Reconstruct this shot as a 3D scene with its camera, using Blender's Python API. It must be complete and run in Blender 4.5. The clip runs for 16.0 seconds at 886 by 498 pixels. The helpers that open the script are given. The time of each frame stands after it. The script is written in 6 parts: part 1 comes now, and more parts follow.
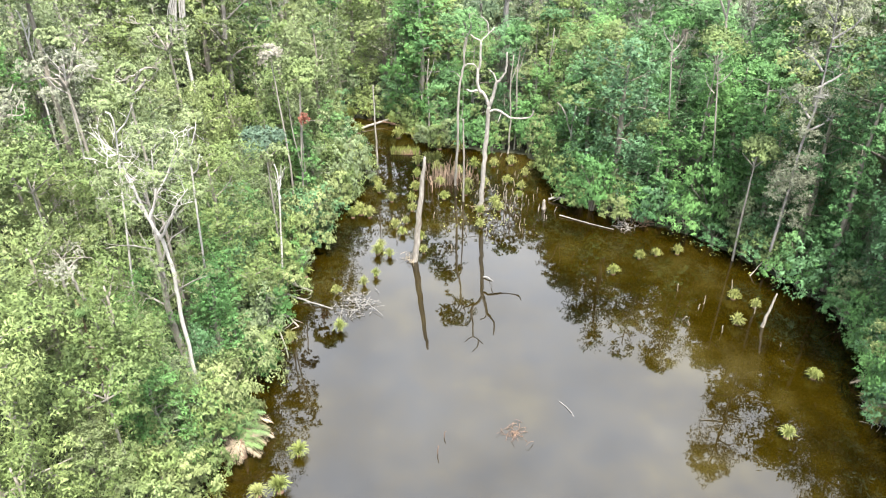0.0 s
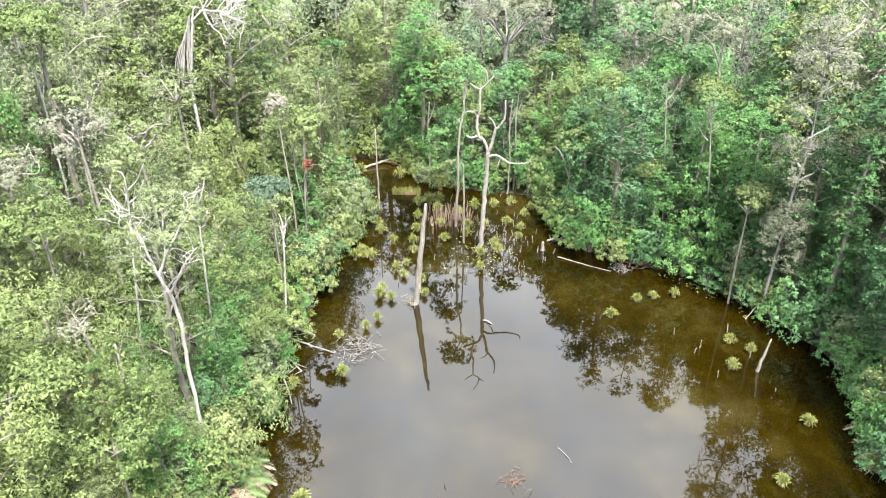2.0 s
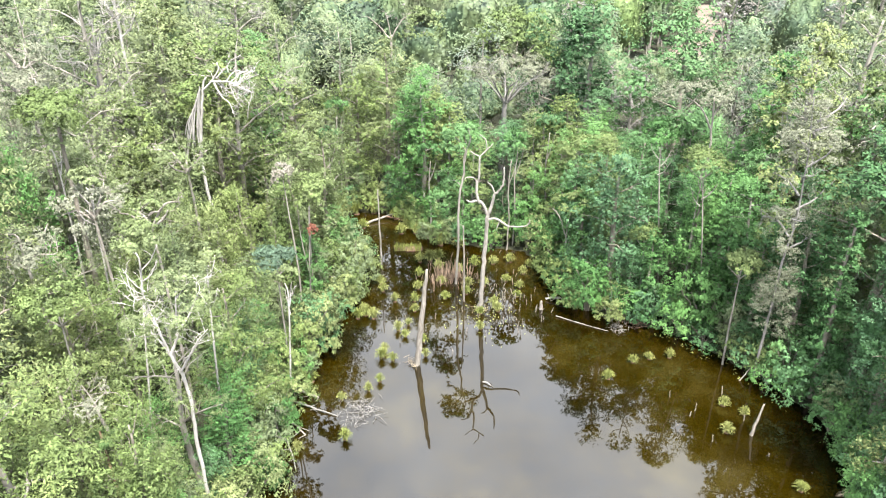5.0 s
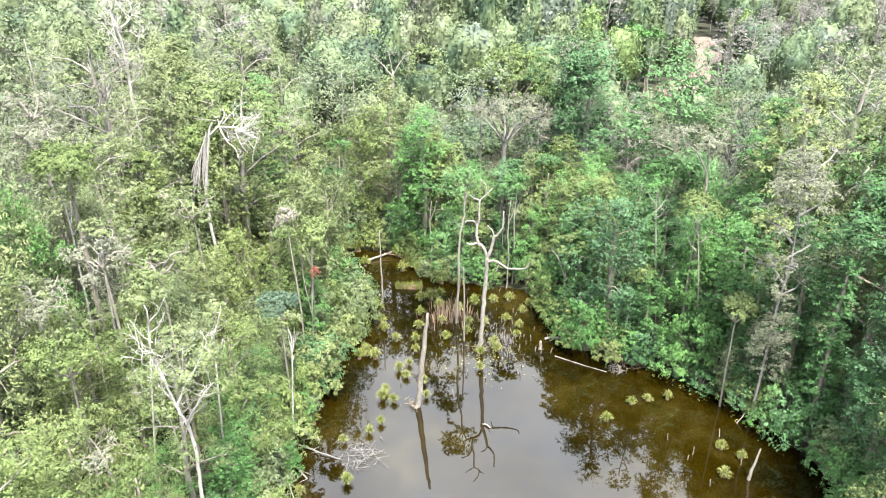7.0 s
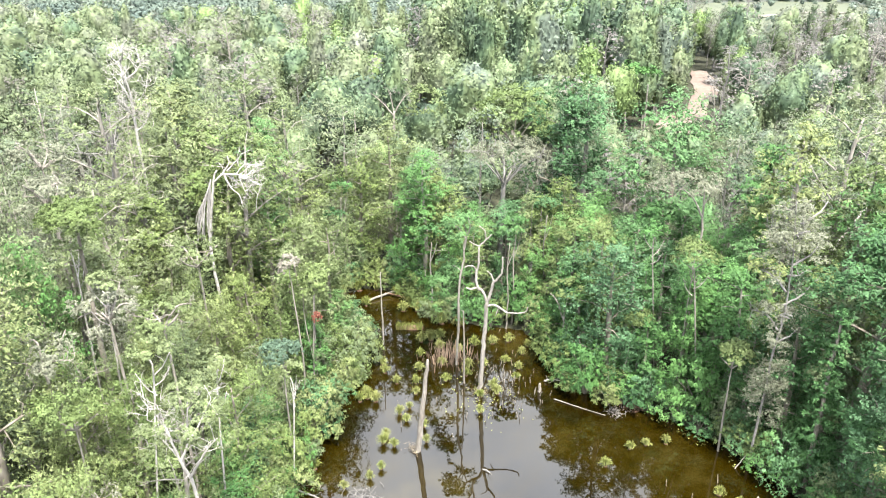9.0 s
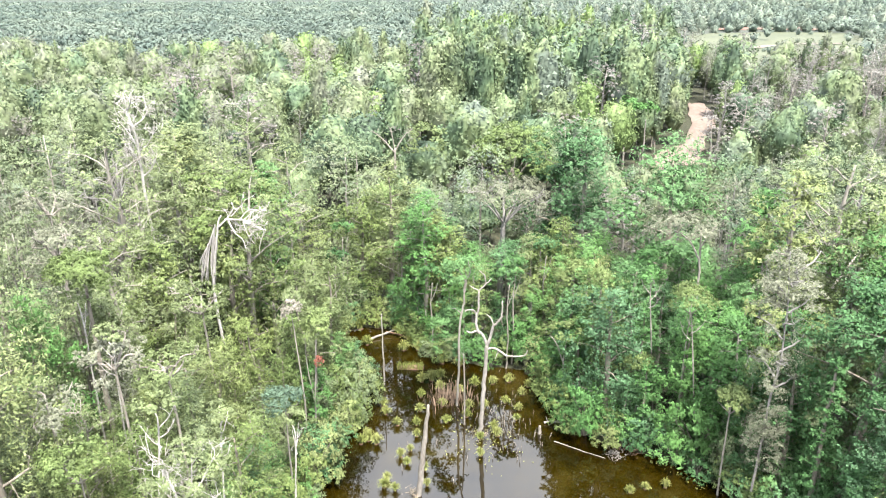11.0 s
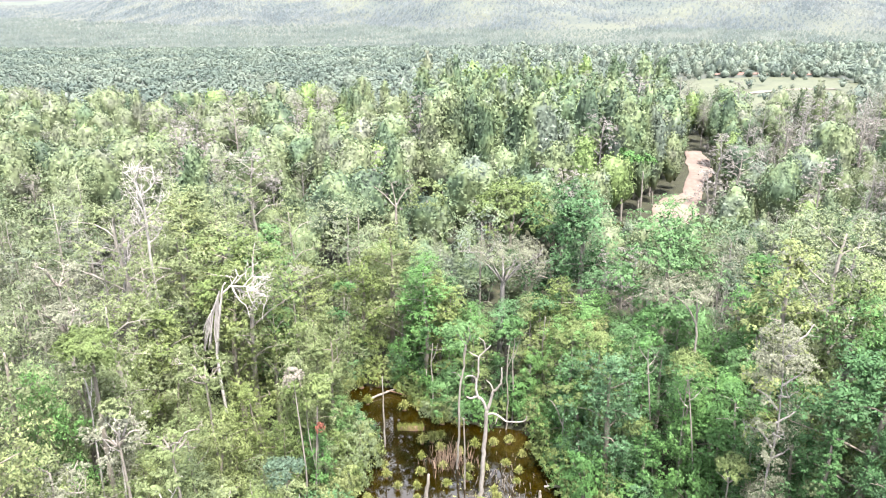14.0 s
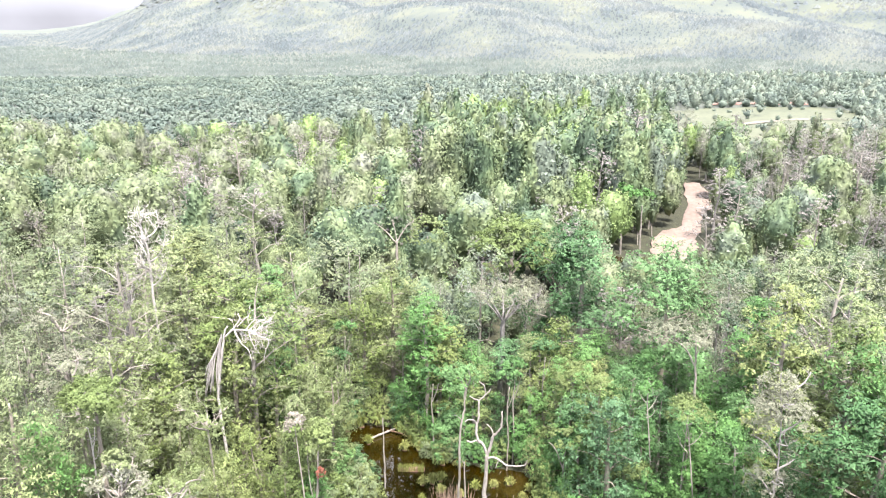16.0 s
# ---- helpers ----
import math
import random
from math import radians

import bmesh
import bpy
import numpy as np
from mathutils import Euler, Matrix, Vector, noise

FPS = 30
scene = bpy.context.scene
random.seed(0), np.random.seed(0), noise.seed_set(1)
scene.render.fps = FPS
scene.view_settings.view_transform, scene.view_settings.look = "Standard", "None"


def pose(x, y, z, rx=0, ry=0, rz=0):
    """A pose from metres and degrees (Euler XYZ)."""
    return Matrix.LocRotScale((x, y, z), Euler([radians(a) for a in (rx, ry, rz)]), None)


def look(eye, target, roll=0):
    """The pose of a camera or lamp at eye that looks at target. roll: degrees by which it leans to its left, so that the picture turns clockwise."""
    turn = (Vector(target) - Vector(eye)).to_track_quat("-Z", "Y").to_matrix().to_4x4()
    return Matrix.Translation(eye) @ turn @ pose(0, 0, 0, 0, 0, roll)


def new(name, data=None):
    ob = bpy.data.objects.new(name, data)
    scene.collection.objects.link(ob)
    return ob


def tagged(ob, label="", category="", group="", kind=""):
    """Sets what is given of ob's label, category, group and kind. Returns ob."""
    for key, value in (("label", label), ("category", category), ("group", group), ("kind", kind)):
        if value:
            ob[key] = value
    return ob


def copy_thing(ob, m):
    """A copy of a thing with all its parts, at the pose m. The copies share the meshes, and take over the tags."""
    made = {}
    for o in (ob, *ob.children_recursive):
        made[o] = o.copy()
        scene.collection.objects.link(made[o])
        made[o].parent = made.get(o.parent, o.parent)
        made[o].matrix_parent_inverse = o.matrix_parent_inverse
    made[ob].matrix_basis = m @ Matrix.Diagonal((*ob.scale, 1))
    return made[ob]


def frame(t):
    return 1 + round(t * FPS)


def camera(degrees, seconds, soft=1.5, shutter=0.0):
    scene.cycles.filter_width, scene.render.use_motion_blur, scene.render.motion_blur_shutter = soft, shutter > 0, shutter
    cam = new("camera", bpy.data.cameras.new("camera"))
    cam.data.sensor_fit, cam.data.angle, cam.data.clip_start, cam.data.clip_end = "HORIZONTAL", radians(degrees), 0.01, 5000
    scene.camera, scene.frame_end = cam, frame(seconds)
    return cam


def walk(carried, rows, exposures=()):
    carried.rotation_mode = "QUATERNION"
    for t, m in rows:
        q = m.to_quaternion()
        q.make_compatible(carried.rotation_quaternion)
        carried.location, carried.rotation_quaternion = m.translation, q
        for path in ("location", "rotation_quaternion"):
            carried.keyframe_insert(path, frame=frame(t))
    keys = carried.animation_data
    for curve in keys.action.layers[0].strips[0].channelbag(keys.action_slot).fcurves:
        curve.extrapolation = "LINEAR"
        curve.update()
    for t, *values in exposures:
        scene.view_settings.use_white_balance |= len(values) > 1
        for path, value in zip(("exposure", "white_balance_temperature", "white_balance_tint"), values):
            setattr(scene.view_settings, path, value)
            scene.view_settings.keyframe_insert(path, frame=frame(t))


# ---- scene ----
cam = camera(63.2, 16.0, soft=1.15)
METRES, EYE, TILT, LEAN, TURN = 16.0, 32.0, -32.0, 0.0, 0.0
ROWS = [
    (0.0, 0.0, 0.0, 0.0, 0.0, 0.0, -0.0),
    (0.5, 0.0005, -0.018, 0.026, 0.03, 0.5, -0.01),
    (1.0, 0.0019, -0.0367, 0.0522, 0.06, 0.95, 0.01),
    (1.5, 0.0027, -0.0547, 0.0775, 0.07, 1.41, 0.02),
    (2.0, 0.0032, -0.0735, 0.103, 0.09, 1.85, 0.03),
    (2.5, 0.0029, -0.0915, 0.1294, 0.1, 2.28, 0.02),
    (3.0, 0.0037, -0.1109, 0.1549, 0.11, 2.72, 0.03),
    (3.5, 0.0049, -0.1308, 0.1815, 0.14, 3.17, 0.03),
    (4.0, 0.0036, -0.1489, 0.2068, 0.14, 3.61, 0.04),
    (6.5, 0.0061, -0.2443, 0.3357, 0.2, 5.7, -0.02),
    (7.0, 0.0058, -0.2628, 0.3607, 0.21, 6.22, -0.04),
    (7.5, 0.0065, -0.2817, 0.3865, 0.23, 6.74, -0.05),
    (8.0, 0.0075, -0.3009, 0.4113, 0.24, 7.25, -0.04),
    (8.5, 0.0079, -0.3188, 0.4364, 0.25, 7.77, -0.04),
    (9.0, 0.0086, -0.3373, 0.4605, 0.25, 8.27, -0.03),
    (11.5, 0.0104, -0.4332, 0.585, 0.32, 10.76, 0.02),
    (12.0, 0.0102, -0.4511, 0.6102, 0.33, 11.26, 0.01),
    (12.5, 0.0111, -0.469, 0.6352, 0.34, 11.75, 0.03),
    (13.0, 0.0125, -0.4866, 0.66, 0.36, 12.25, 0.03),
    (13.5, 0.0135, -0.5041, 0.685, 0.37, 12.75, 0.05),
    (14.0, 0.015, -0.5228, 0.7082, 0.38, 13.28, 0.05),
    (14.5, 0.0154, -0.5411, 0.7317, 0.39, 13.8, 0.04),
    (15.0, 0.0148, -0.56, 0.7547, 0.39, 14.31, 0.03),
    (15.5, 0.0145, -0.5782, 0.7783, 0.39, 14.82, 0.02),
    (16.0, 0.0146, -0.596, 0.8023, 0.4, 15.32, 0.02),
]
EXPOSURE = [(0.0, 2.07, 6500, 10), (7.0, 2.06, 6500, 10), (12.5, 2.06, 6500, 13), (16.0, 2.07, 6500, 18)]
walk(cam, [(t, pose(0, 0, EYE, TILT, LEAN, TURN) @ pose(METRES * x, METRES * y, METRES * z, 90 + pitch, roll, yaw)) for t, x, y, z, yaw, pitch, roll in ROWS], EXPOSURE)

# ---- light: a bright hazy sky with broken cloud, and a soft high sun from the right ----
SUN_ELEV, SUN_AZ = radians(66), radians(158)      # azimuth clockwise from +y
world = bpy.data.worlds.new("hazy_sky")
scene.world = world
world.use_nodes = True
wn, wl = world.node_tree.nodes, world.node_tree.links
sky = wn.new("ShaderNodeTexSky")
sky.sky_type, sky.sun_disc, sky.sun_elevation, sky.sun_rotation = "NISHITA", False, SUN_ELEV, SUN_AZ
sky.dust_density = 3.0
sky_scale = wn.new("ShaderNodeVectorMath")
sky_scale.operation = "SCALE"
sky_scale.inputs["Scale"].default_value = 0.12
wl.new(sky.outputs[0], sky_scale.inputs[0])
sky_co = wn.new("ShaderNodeTexCoord")
cloud_noise = wn.new("ShaderNodeTexNoise")
cloud_noise.inputs["Scale"].default_value = 3.2
cloud_noise.inputs["Detail"].default_value = 5
wl.new(sky_co.outputs["Generated"], cloud_noise.inputs["Vector"])
cloud_ramp = wn.new("ShaderNodeValToRGB")
cloud_ramp.color_ramp.elements[0].position, cloud_ramp.color_ramp.elements[0].color = 0.36, (0.55, 0.55, 0.55, 1)
cloud_ramp.color_ramp.elements[1].position, cloud_ramp.color_ramp.elements[1].color = 0.62, (1, 1, 1, 1)
wl.new(cloud_noise.outputs[0], cloud_ramp.inputs[0])
cloud_mix = wn.new("ShaderNodeMix")
cloud_mix.data_type = "RGBA"
cloud_mix.inputs["B"].default_value = (1.66, 1.74, 1.86, 1)
wl.new(cloud_ramp.outputs[0], cloud_mix.inputs["Factor"])
wl.new(sky_scale.outputs[0], cloud_mix.inputs["A"])
sky_sep, sky_fall, sky_dim = wn.new("ShaderNodeSeparateXYZ"), wn.new("ShaderNodeMapRange"), wn.new("ShaderNodeVectorMath")
wl.new(sky_co.outputs["Generated"], sky_sep.inputs[0])
sky_fall.inputs["From Min"].default_value, sky_fall.inputs["From Max"].default_value = 0.02, 0.34
sky_fall.inputs["To Min"].default_value, sky_fall.inputs["To Max"].default_value = 0.17, 1.0
wl.new(sky_sep.outputs["Z"], sky_fall.inputs["Value"])
sky_dim.operation = "SCALE"
wl.new(cloud_mix.outputs["Result"], sky_dim.inputs[0])
wl.new(sky_fall.outputs[0], sky_dim.inputs["Scale"])
wl.new(sky_dim.outputs[0], wn["Background"].inputs["Color"])
wn["Background"].inputs["Strength"].default_value = 0.69
sun = new("sun", bpy.data.lights.new("sun", "SUN"))
sun.data.energy, sun.data.angle, sun.data.color = 5.0, radians(7), (1.0, 0.95, 0.86)
sun_from = Vector((math.sin(SUN_AZ) * math.cos(SUN_ELEV), math.cos(SUN_AZ) * math.cos(SUN_ELEV), math.sin(SUN_ELEV)))
sun.matrix_world = look(sun_from * 300, (0, 0, 0))


# ---- materials ----
def node_material(name):
    m = bpy.data.materials.new(name)
    m.use_nodes = True
    return m, m.node_tree.nodes, m.node_tree.links, m.node_tree.nodes["Principled BSDF"]


def ramp_node(nodes, stops):
    r = nodes.new("ShaderNodeValToRGB")
    e = r.color_ramp.elements
    while len(e) < len(stops):
        e.new(0.5)
    for k, (p, c) in enumerate(stops):
        e[k].position, e[k].color = p, (*c, 1)
    return r


def noise_node(nodes, links, scale, detail=3, coord="Object"):
    co = nodes.new("ShaderNodeTexCoord")
    n = nodes.new("ShaderNodeTexNoise")
    n.inputs["Scale"].default_value, n.inputs["Detail"].default_value = scale, detail
    links.new(co.outputs[coord], n.inputs["Vector"])
    return n


def leaf_material(name, colours, by_place=0.0, thin=0.15, rough=0.6):
    """Foliage: the hue runs over colours from plant to plant, with leaf-to-leaf variation and light passing through."""
    m, nodes, links, bsdf = node_material(name)
    stops = [(0.12 + 0.76 * k / max(1, len(colours) - 1), tuple(0.9 * v for v in c)) for k, c in enumerate(colours)]
    r = ramp_node(nodes, stops)
    if by_place:
        n = noise_node(nodes, links, by_place, 2)
        spread = nodes.new("ShaderNodeMapRange")
        spread.inputs["From Min"].default_value, spread.inputs["From Max"].default_value = 0.3, 0.7
        links.new(n.outputs[0], spread.inputs["Value"])
        links.new(spread.outputs[0], r.inputs[0])
    else:
        info = nodes.new("ShaderNodeObjectInfo")
        links.new(info.outputs["Random"], r.inputs[0])
    geo = nodes.new("ShaderNodeNewGeometry")
    val = nodes.new("ShaderNodeMapRange")
    val.inputs["To Min"].default_value, val.inputs["To Max"].default_value = (0.84, 1.16) if by_place else (0.74, 1.26)
    links.new(geo.outputs["Random Per Island"], val.inputs["Value"])
    bough = noise_node(nodes, links, 0.9, 2)      # young and old leaves, bough by bough
    age = nodes.new("ShaderNodeMapRange")
    age.inputs["From Min"].default_value, age.inputs["From Max"].default_value = 0.32, 0.68
    age.inputs["To Min"].default_value, age.inputs["To Max"].default_value = 0.66, 1.32
    links.new(bough.outputs[0], age.inputs["Value"])
    both = nodes.new("ShaderNodeMath")
    both.operation = "MULTIPLY"
    links.new(val.outputs[0], both.inputs[0])
    links.new(age.outputs[0], both.inputs[1])
    hsv = nodes.new("ShaderNodeHueSaturation")
    links.new(both.outputs[0], hsv.inputs["Value"])
    links.new(r.outputs[0], hsv.inputs["Color"])
    links.new(hsv.outputs[0], bsdf.inputs["Base Color"])
    bsdf.inputs["Roughness"].default_value = rough
    bsdf.inputs["Specular IOR Level"].default_value = 0.18
    tr = nodes.new("ShaderNodeBsdfTranslucent")
    links.new(hsv.outputs[0], tr.inputs["Color"])
    mix = nodes.new("ShaderNodeMixShader")
    mix.inputs[0].default_value = thin
    links.new(bsdf.outputs[0], mix.inputs[1])
    links.new(tr.outputs[0], mix.inputs[2])
    links.new(mix.outputs[0], nodes["Material Output"].inputs["Surface"])
    return m


def rough_material(name, dark, light, scale, rough=0.85, bump=0.3, stretch=(1, 1, 1), fine=6.0):
    """Bark, soil, dead wood: two scales of mottling and a fine relief."""
    m, nodes, links, bsdf = node_material(name)
    co = nodes.new("ShaderNodeTexCoord")
    mp = nodes.new("ShaderNodeMapping")
    mp.inputs["Scale"].default_value = stretch
    links.new(co.outputs["Object"], mp.inputs["Vector"])
    a, b = nodes.new("ShaderNodeTexNoise"), nodes.new("ShaderNodeTexNoise")
    for n, s in ((a, scale), (b, scale * fine)):
        n.inputs["Scale"].default_value, n.inputs["Detail"].default_value = s, 4
        links.new(mp.outputs[0], n.inputs["Vector"])
    add = nodes.new("ShaderNodeMath")
    add.operation = "MULTIPLY_ADD"
    add.inputs[1].default_value = 0.5
    half = nodes.new("ShaderNodeMath")
    half.operation = "MULTIPLY"
    half.inputs[1].default_value = 0.5
    links.new(b.outputs[0], half.inputs[0])
    links.new(a.outputs[0], add.inputs[0])
    links.new(half.outputs[0], add.inputs[2])
    r = ramp_node(nodes, [(0.35, dark), (0.65, light)])
    links.new(add.outputs[0], r.inputs[0])
    links.new(r.outputs[0], bsdf.inputs["Base Color"])
    bsdf.inputs["Roughness"].default_value = rough
    bp = nodes.new("ShaderNodeBump")
    bp.inputs["Strength"].default_value, bp.inputs["Distance"].default_value = bump, 0.05
    links.new(b.outputs[0], bp.inputs["Height"])
    links.new(bp.outputs[0], bsdf.inputs["Normal"])
    return m


def water_material():
    m, nodes, links, bsdf = node_material("tea_brown_water")
    co = nodes.new("ShaderNodeTexCoord")
    big, small = nodes.new("ShaderNodeTexNoise"), nodes.new("ShaderNodeTexNoise")
    for n, s, d in ((big, 0.085, 3), (small, 0.45, 4)):
        n.inputs["Scale"].default_value, n.inputs["Detail"].default_value = s, d
        links.new(co.outputs["Object"], n.inputs["Vector"])
    r = ramp_node(nodes, [(0.40, (0.0032, 0.0020, 0.0001)), (0.53, (0.0094, 0.0062, 0.0002)), (0.70, (0.026, 0.020, 0.0045))])
    mixv = nodes.new("ShaderNodeMix")
    mixv.inputs["Factor"].default_value = 0.3
    links.new(big.outputs[0], mixv.inputs["A"])
    links.new(small.outputs[0], mixv.inputs["B"])
    links.new(mixv.outputs["Result"], r.inputs[0])
    links.new(r.outputs[0], bsdf.inputs["Base Color"])
    bsdf.inputs["Roughness"].default_value = 0.015
    bsdf.inputs["IOR"].default_value = 1.43
    bsdf.inputs["Specular IOR Level"].default_value = 1.0
    ripple = nodes.new("ShaderNodeTexNoise")
    ripple.inputs["Scale"].default_value, ripple.inputs["Detail"].default_value = 0.8, 2
    links.new(co.outputs["Object"], ripple.inputs["Vector"])
    bp = nodes.new("ShaderNodeBump")
    bp.inputs["Strength"].default_value, bp.inputs["Distance"].default_value = 0.05, 0.04
    links.new(ripple.outputs[0], bp.inputs["Height"])
    links.new(bp.outputs[0], bsdf.inputs["Normal"])
    return m


def ground_material():
    """Dark leaf litter under the trees; paler scrub and grass on the plain and hills, with haze tinted into their
    colour.
    """
    m, nodes, links, bsdf = node_material("forest_floor")
    co = nodes.new("ShaderNodeTexCoord")
    n1, n2, n3 = (nodes.new("ShaderNodeTexNoise") for _ in range(3))
    for n, s in ((n1, 0.9), (n2, 7.0), (n3, 0.012)):
        n.inputs["Scale"].default_value, n.inputs["Detail"].default_value = s, 4
        links.new(co.outputs["Object"], n.inputs["Vector"])
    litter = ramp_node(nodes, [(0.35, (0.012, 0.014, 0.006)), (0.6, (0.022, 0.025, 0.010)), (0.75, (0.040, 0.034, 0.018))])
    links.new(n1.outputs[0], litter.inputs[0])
    # Bluish grey in the grass ramp is haze put into the colour
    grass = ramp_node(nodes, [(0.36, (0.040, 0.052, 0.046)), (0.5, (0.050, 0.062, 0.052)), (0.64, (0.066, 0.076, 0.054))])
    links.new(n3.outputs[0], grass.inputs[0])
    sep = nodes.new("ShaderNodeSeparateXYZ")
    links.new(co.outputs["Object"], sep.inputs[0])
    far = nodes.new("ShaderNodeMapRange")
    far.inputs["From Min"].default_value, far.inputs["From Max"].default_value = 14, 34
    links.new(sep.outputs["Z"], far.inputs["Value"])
    # Paler ground colour from y 255 on stands in for haze over the plain
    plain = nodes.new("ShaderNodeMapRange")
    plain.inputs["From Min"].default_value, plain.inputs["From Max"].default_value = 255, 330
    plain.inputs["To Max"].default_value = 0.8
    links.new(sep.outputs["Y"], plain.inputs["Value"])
    most = nodes.new("ShaderNodeMath")
    most.operation = "MAXIMUM"
    links.new(far.outputs[0], most.inputs[0])
    links.new(plain.outputs[0], most.inputs[1])
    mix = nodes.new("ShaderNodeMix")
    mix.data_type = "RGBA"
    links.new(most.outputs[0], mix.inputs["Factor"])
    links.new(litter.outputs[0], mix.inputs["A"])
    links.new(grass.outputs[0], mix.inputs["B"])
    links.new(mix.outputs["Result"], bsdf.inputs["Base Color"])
    bsdf.inputs["Roughness"].default_value = 0.95
    bp = nodes.new("ShaderNodeBump")
    bp.inputs["Strength"].default_value, bp.inputs["Distance"].default_value = 0.6, 0.1
    links.new(n2.outputs[0], bp.inputs["Height"])
    links.new(bp.outputs[0], bsdf.inputs["Normal"])
    return m


LEAF = {
    "deep": leaf_material("leaf_deep_green", [(0.041, 0.096, 0.036), (0.054, 0.127, 0.041), (0.073, 0.155, 0.048), (0.062, 0.127, 0.061)]),
    "mid": leaf_material("leaf_mid_green", [(0.061, 0.142, 0.043), (0.082, 0.180, 0.052), (0.101, 0.196, 0.063), (0.074, 0.151, 0.066)]),
    "olive": leaf_material("leaf_yellow_olive", [(0.100, 0.142, 0.048), (0.127, 0.171, 0.056), (0.153, 0.184, 0.074), (0.116, 0.152, 0.078)]),
    "lime": leaf_material("leaf_lime", [(0.102, 0.146, 0.050), (0.123, 0.163, 0.062)]),
    "grey": leaf_material("leaf_grey_green", [(0.121, 0.161, 0.066), (0.153, 0.186, 0.094), (0.136, 0.171, 0.078)]),
    "blue": leaf_material("leaf_blue_green", [(0.064, 0.108, 0.072), (0.080, 0.124, 0.084)]),
    "ash": leaf_material("leaf_ash_grey", [(0.162, 0.156, 0.142), (0.196, 0.186, 0.174)]),
    "moss": leaf_material("leaf_moss_grey", [(0.160, 0.172, 0.122), (0.195, 0.205, 0.155)]),
    "pale": leaf_material("leaf_cream_dry", [(0.21, 0.20, 0.165), (0.24, 0.225, 0.19)]),
    "red": leaf_material("leaf_red", [(0.15, 0.06, 0.04), (0.18, 0.07, 0.05)]),
}


def canopy_material(name, colours, scale=0.14, grain=3.0):
    """Far tree crowns: hue from tree to tree and clump to clump, with relief and a leafy grain that paints in the shade
    of leaf gaps.
    """
    m, nodes, links, bsdf = node_material(name)
    stops = [(0.12 + 0.76 * k / max(1, len(colours) - 1), tuple(0.8 * v for v in c)) for k, c in enumerate(colours)]
    r = ramp_node(nodes, stops)
    n = noise_node(nodes, links, scale, 2)
    spread = nodes.new("ShaderNodeMapRange")
    spread.inputs["From Min"].default_value, spread.inputs["From Max"].default_value = 0.3, 0.7
    links.new(n.outputs[0], spread.inputs["Value"])
    links.new(spread.outputs[0], r.inputs[0])
    geo = nodes.new("ShaderNodeNewGeometry")
    clump = nodes.new("ShaderNodeMapRange")
    clump.inputs["To Min"].default_value, clump.inputs["To Max"].default_value = 0.8, 1.2
    links.new(geo.outputs["Random Per Island"], clump.inputs["Value"])
    leafy = noise_node(nodes, links, grain, 6)
    leafy.inputs["Roughness"].default_value = 0.75
    # Crevice shade painted into the colour, at the lows of the relief
    gap = nodes.new("ShaderNodeMapRange")
    gap.inputs["From Min"].default_value, gap.inputs["From Max"].default_value = 0.34, 0.66
    gap.inputs["To Min"].default_value, gap.inputs["To Max"].default_value = 0.75, 1.25
    links.new(leafy.outputs[0], gap.inputs["Value"])
    mul = nodes.new("ShaderNodeMath")
    mul.operation = "MULTIPLY"
    links.new(clump.outputs[0], mul.inputs[0])
    links.new(gap.outputs[0], mul.inputs[1])
    hsv = nodes.new("ShaderNodeHueSaturation")
    links.new(mul.outputs[0], hsv.inputs["Value"])
    links.new(r.outputs[0], hsv.inputs["Color"])
    links.new(hsv.outputs[0], bsdf.inputs["Base Color"])
    bsdf.inputs["Roughness"].default_value = 0.7
    bsdf.inputs["Specular IOR Level"].default_value = 0.25
    bp = nodes.new("ShaderNodeBump")
    bp.inputs["Strength"].default_value, bp.inputs["Distance"].default_value = 0.5, 0.6 / grain
    links.new(leafy.outputs[0], bp.inputs["Height"])
    links.new(bp.outputs[0], bsdf.inputs["Normal"])
    return m


WOODS = {
    # deep and olive have a little haze grey mixed into the colour
    "deep": leaf_material("woods_deep_green", [(0.054, 0.084, 0.055), (0.084, 0.128, 0.071), (0.132, 0.174, 0.087), (0.103, 0.133, 0.103)], 0.11, 0.12),
    "olive": leaf_material("woods_yellow_green", [(0.075, 0.106, 0.062), (0.122, 0.157, 0.080), (0.124, 0.151, 0.087), (0.138, 0.154, 0.115)], 0.11, 0.12),
    "grey": leaf_material("woods_grey_green", [(0.105, 0.122, 0.083), (0.139, 0.148, 0.116)], 0.11),
    "ash": leaf_material("woods_ash_twig", [(0.140, 0.131, 0.127), (0.180, 0.170, 0.166)], 0.11),
    "lime": leaf_material("woods_lime_green", [(0.124, 0.186, 0.065), (0.146, 0.208, 0.079)], 0.11, 0.12),
    # Distance haze is put into these four palettes: greyed and blued greens
    "palm": canopy_material("plantation_palm_hazed", [(0.067, 0.097, 0.082), (0.096, 0.130, 0.104), (0.131, 0.164, 0.129)], 0.03, 1.6),
    "mixed": leaf_material("plain_mixed_woods_hazed", [(0.076, 0.103, 0.088), (0.106, 0.139, 0.108), (0.142, 0.167, 0.129)], 0.05, 0.12),
    "far": canopy_material("far_tree_cover_hazed", [(0.037, 0.052, 0.048), (0.052, 0.069, 0.060), (0.070, 0.084, 0.073)], 0.02, 0.8),
    "hill": canopy_material("hill_scrub_hazed", [(0.039, 0.053, 0.057), (0.059, 0.073, 0.075), (0.079, 0.091, 0.081)], 0.012, 0.5),
}
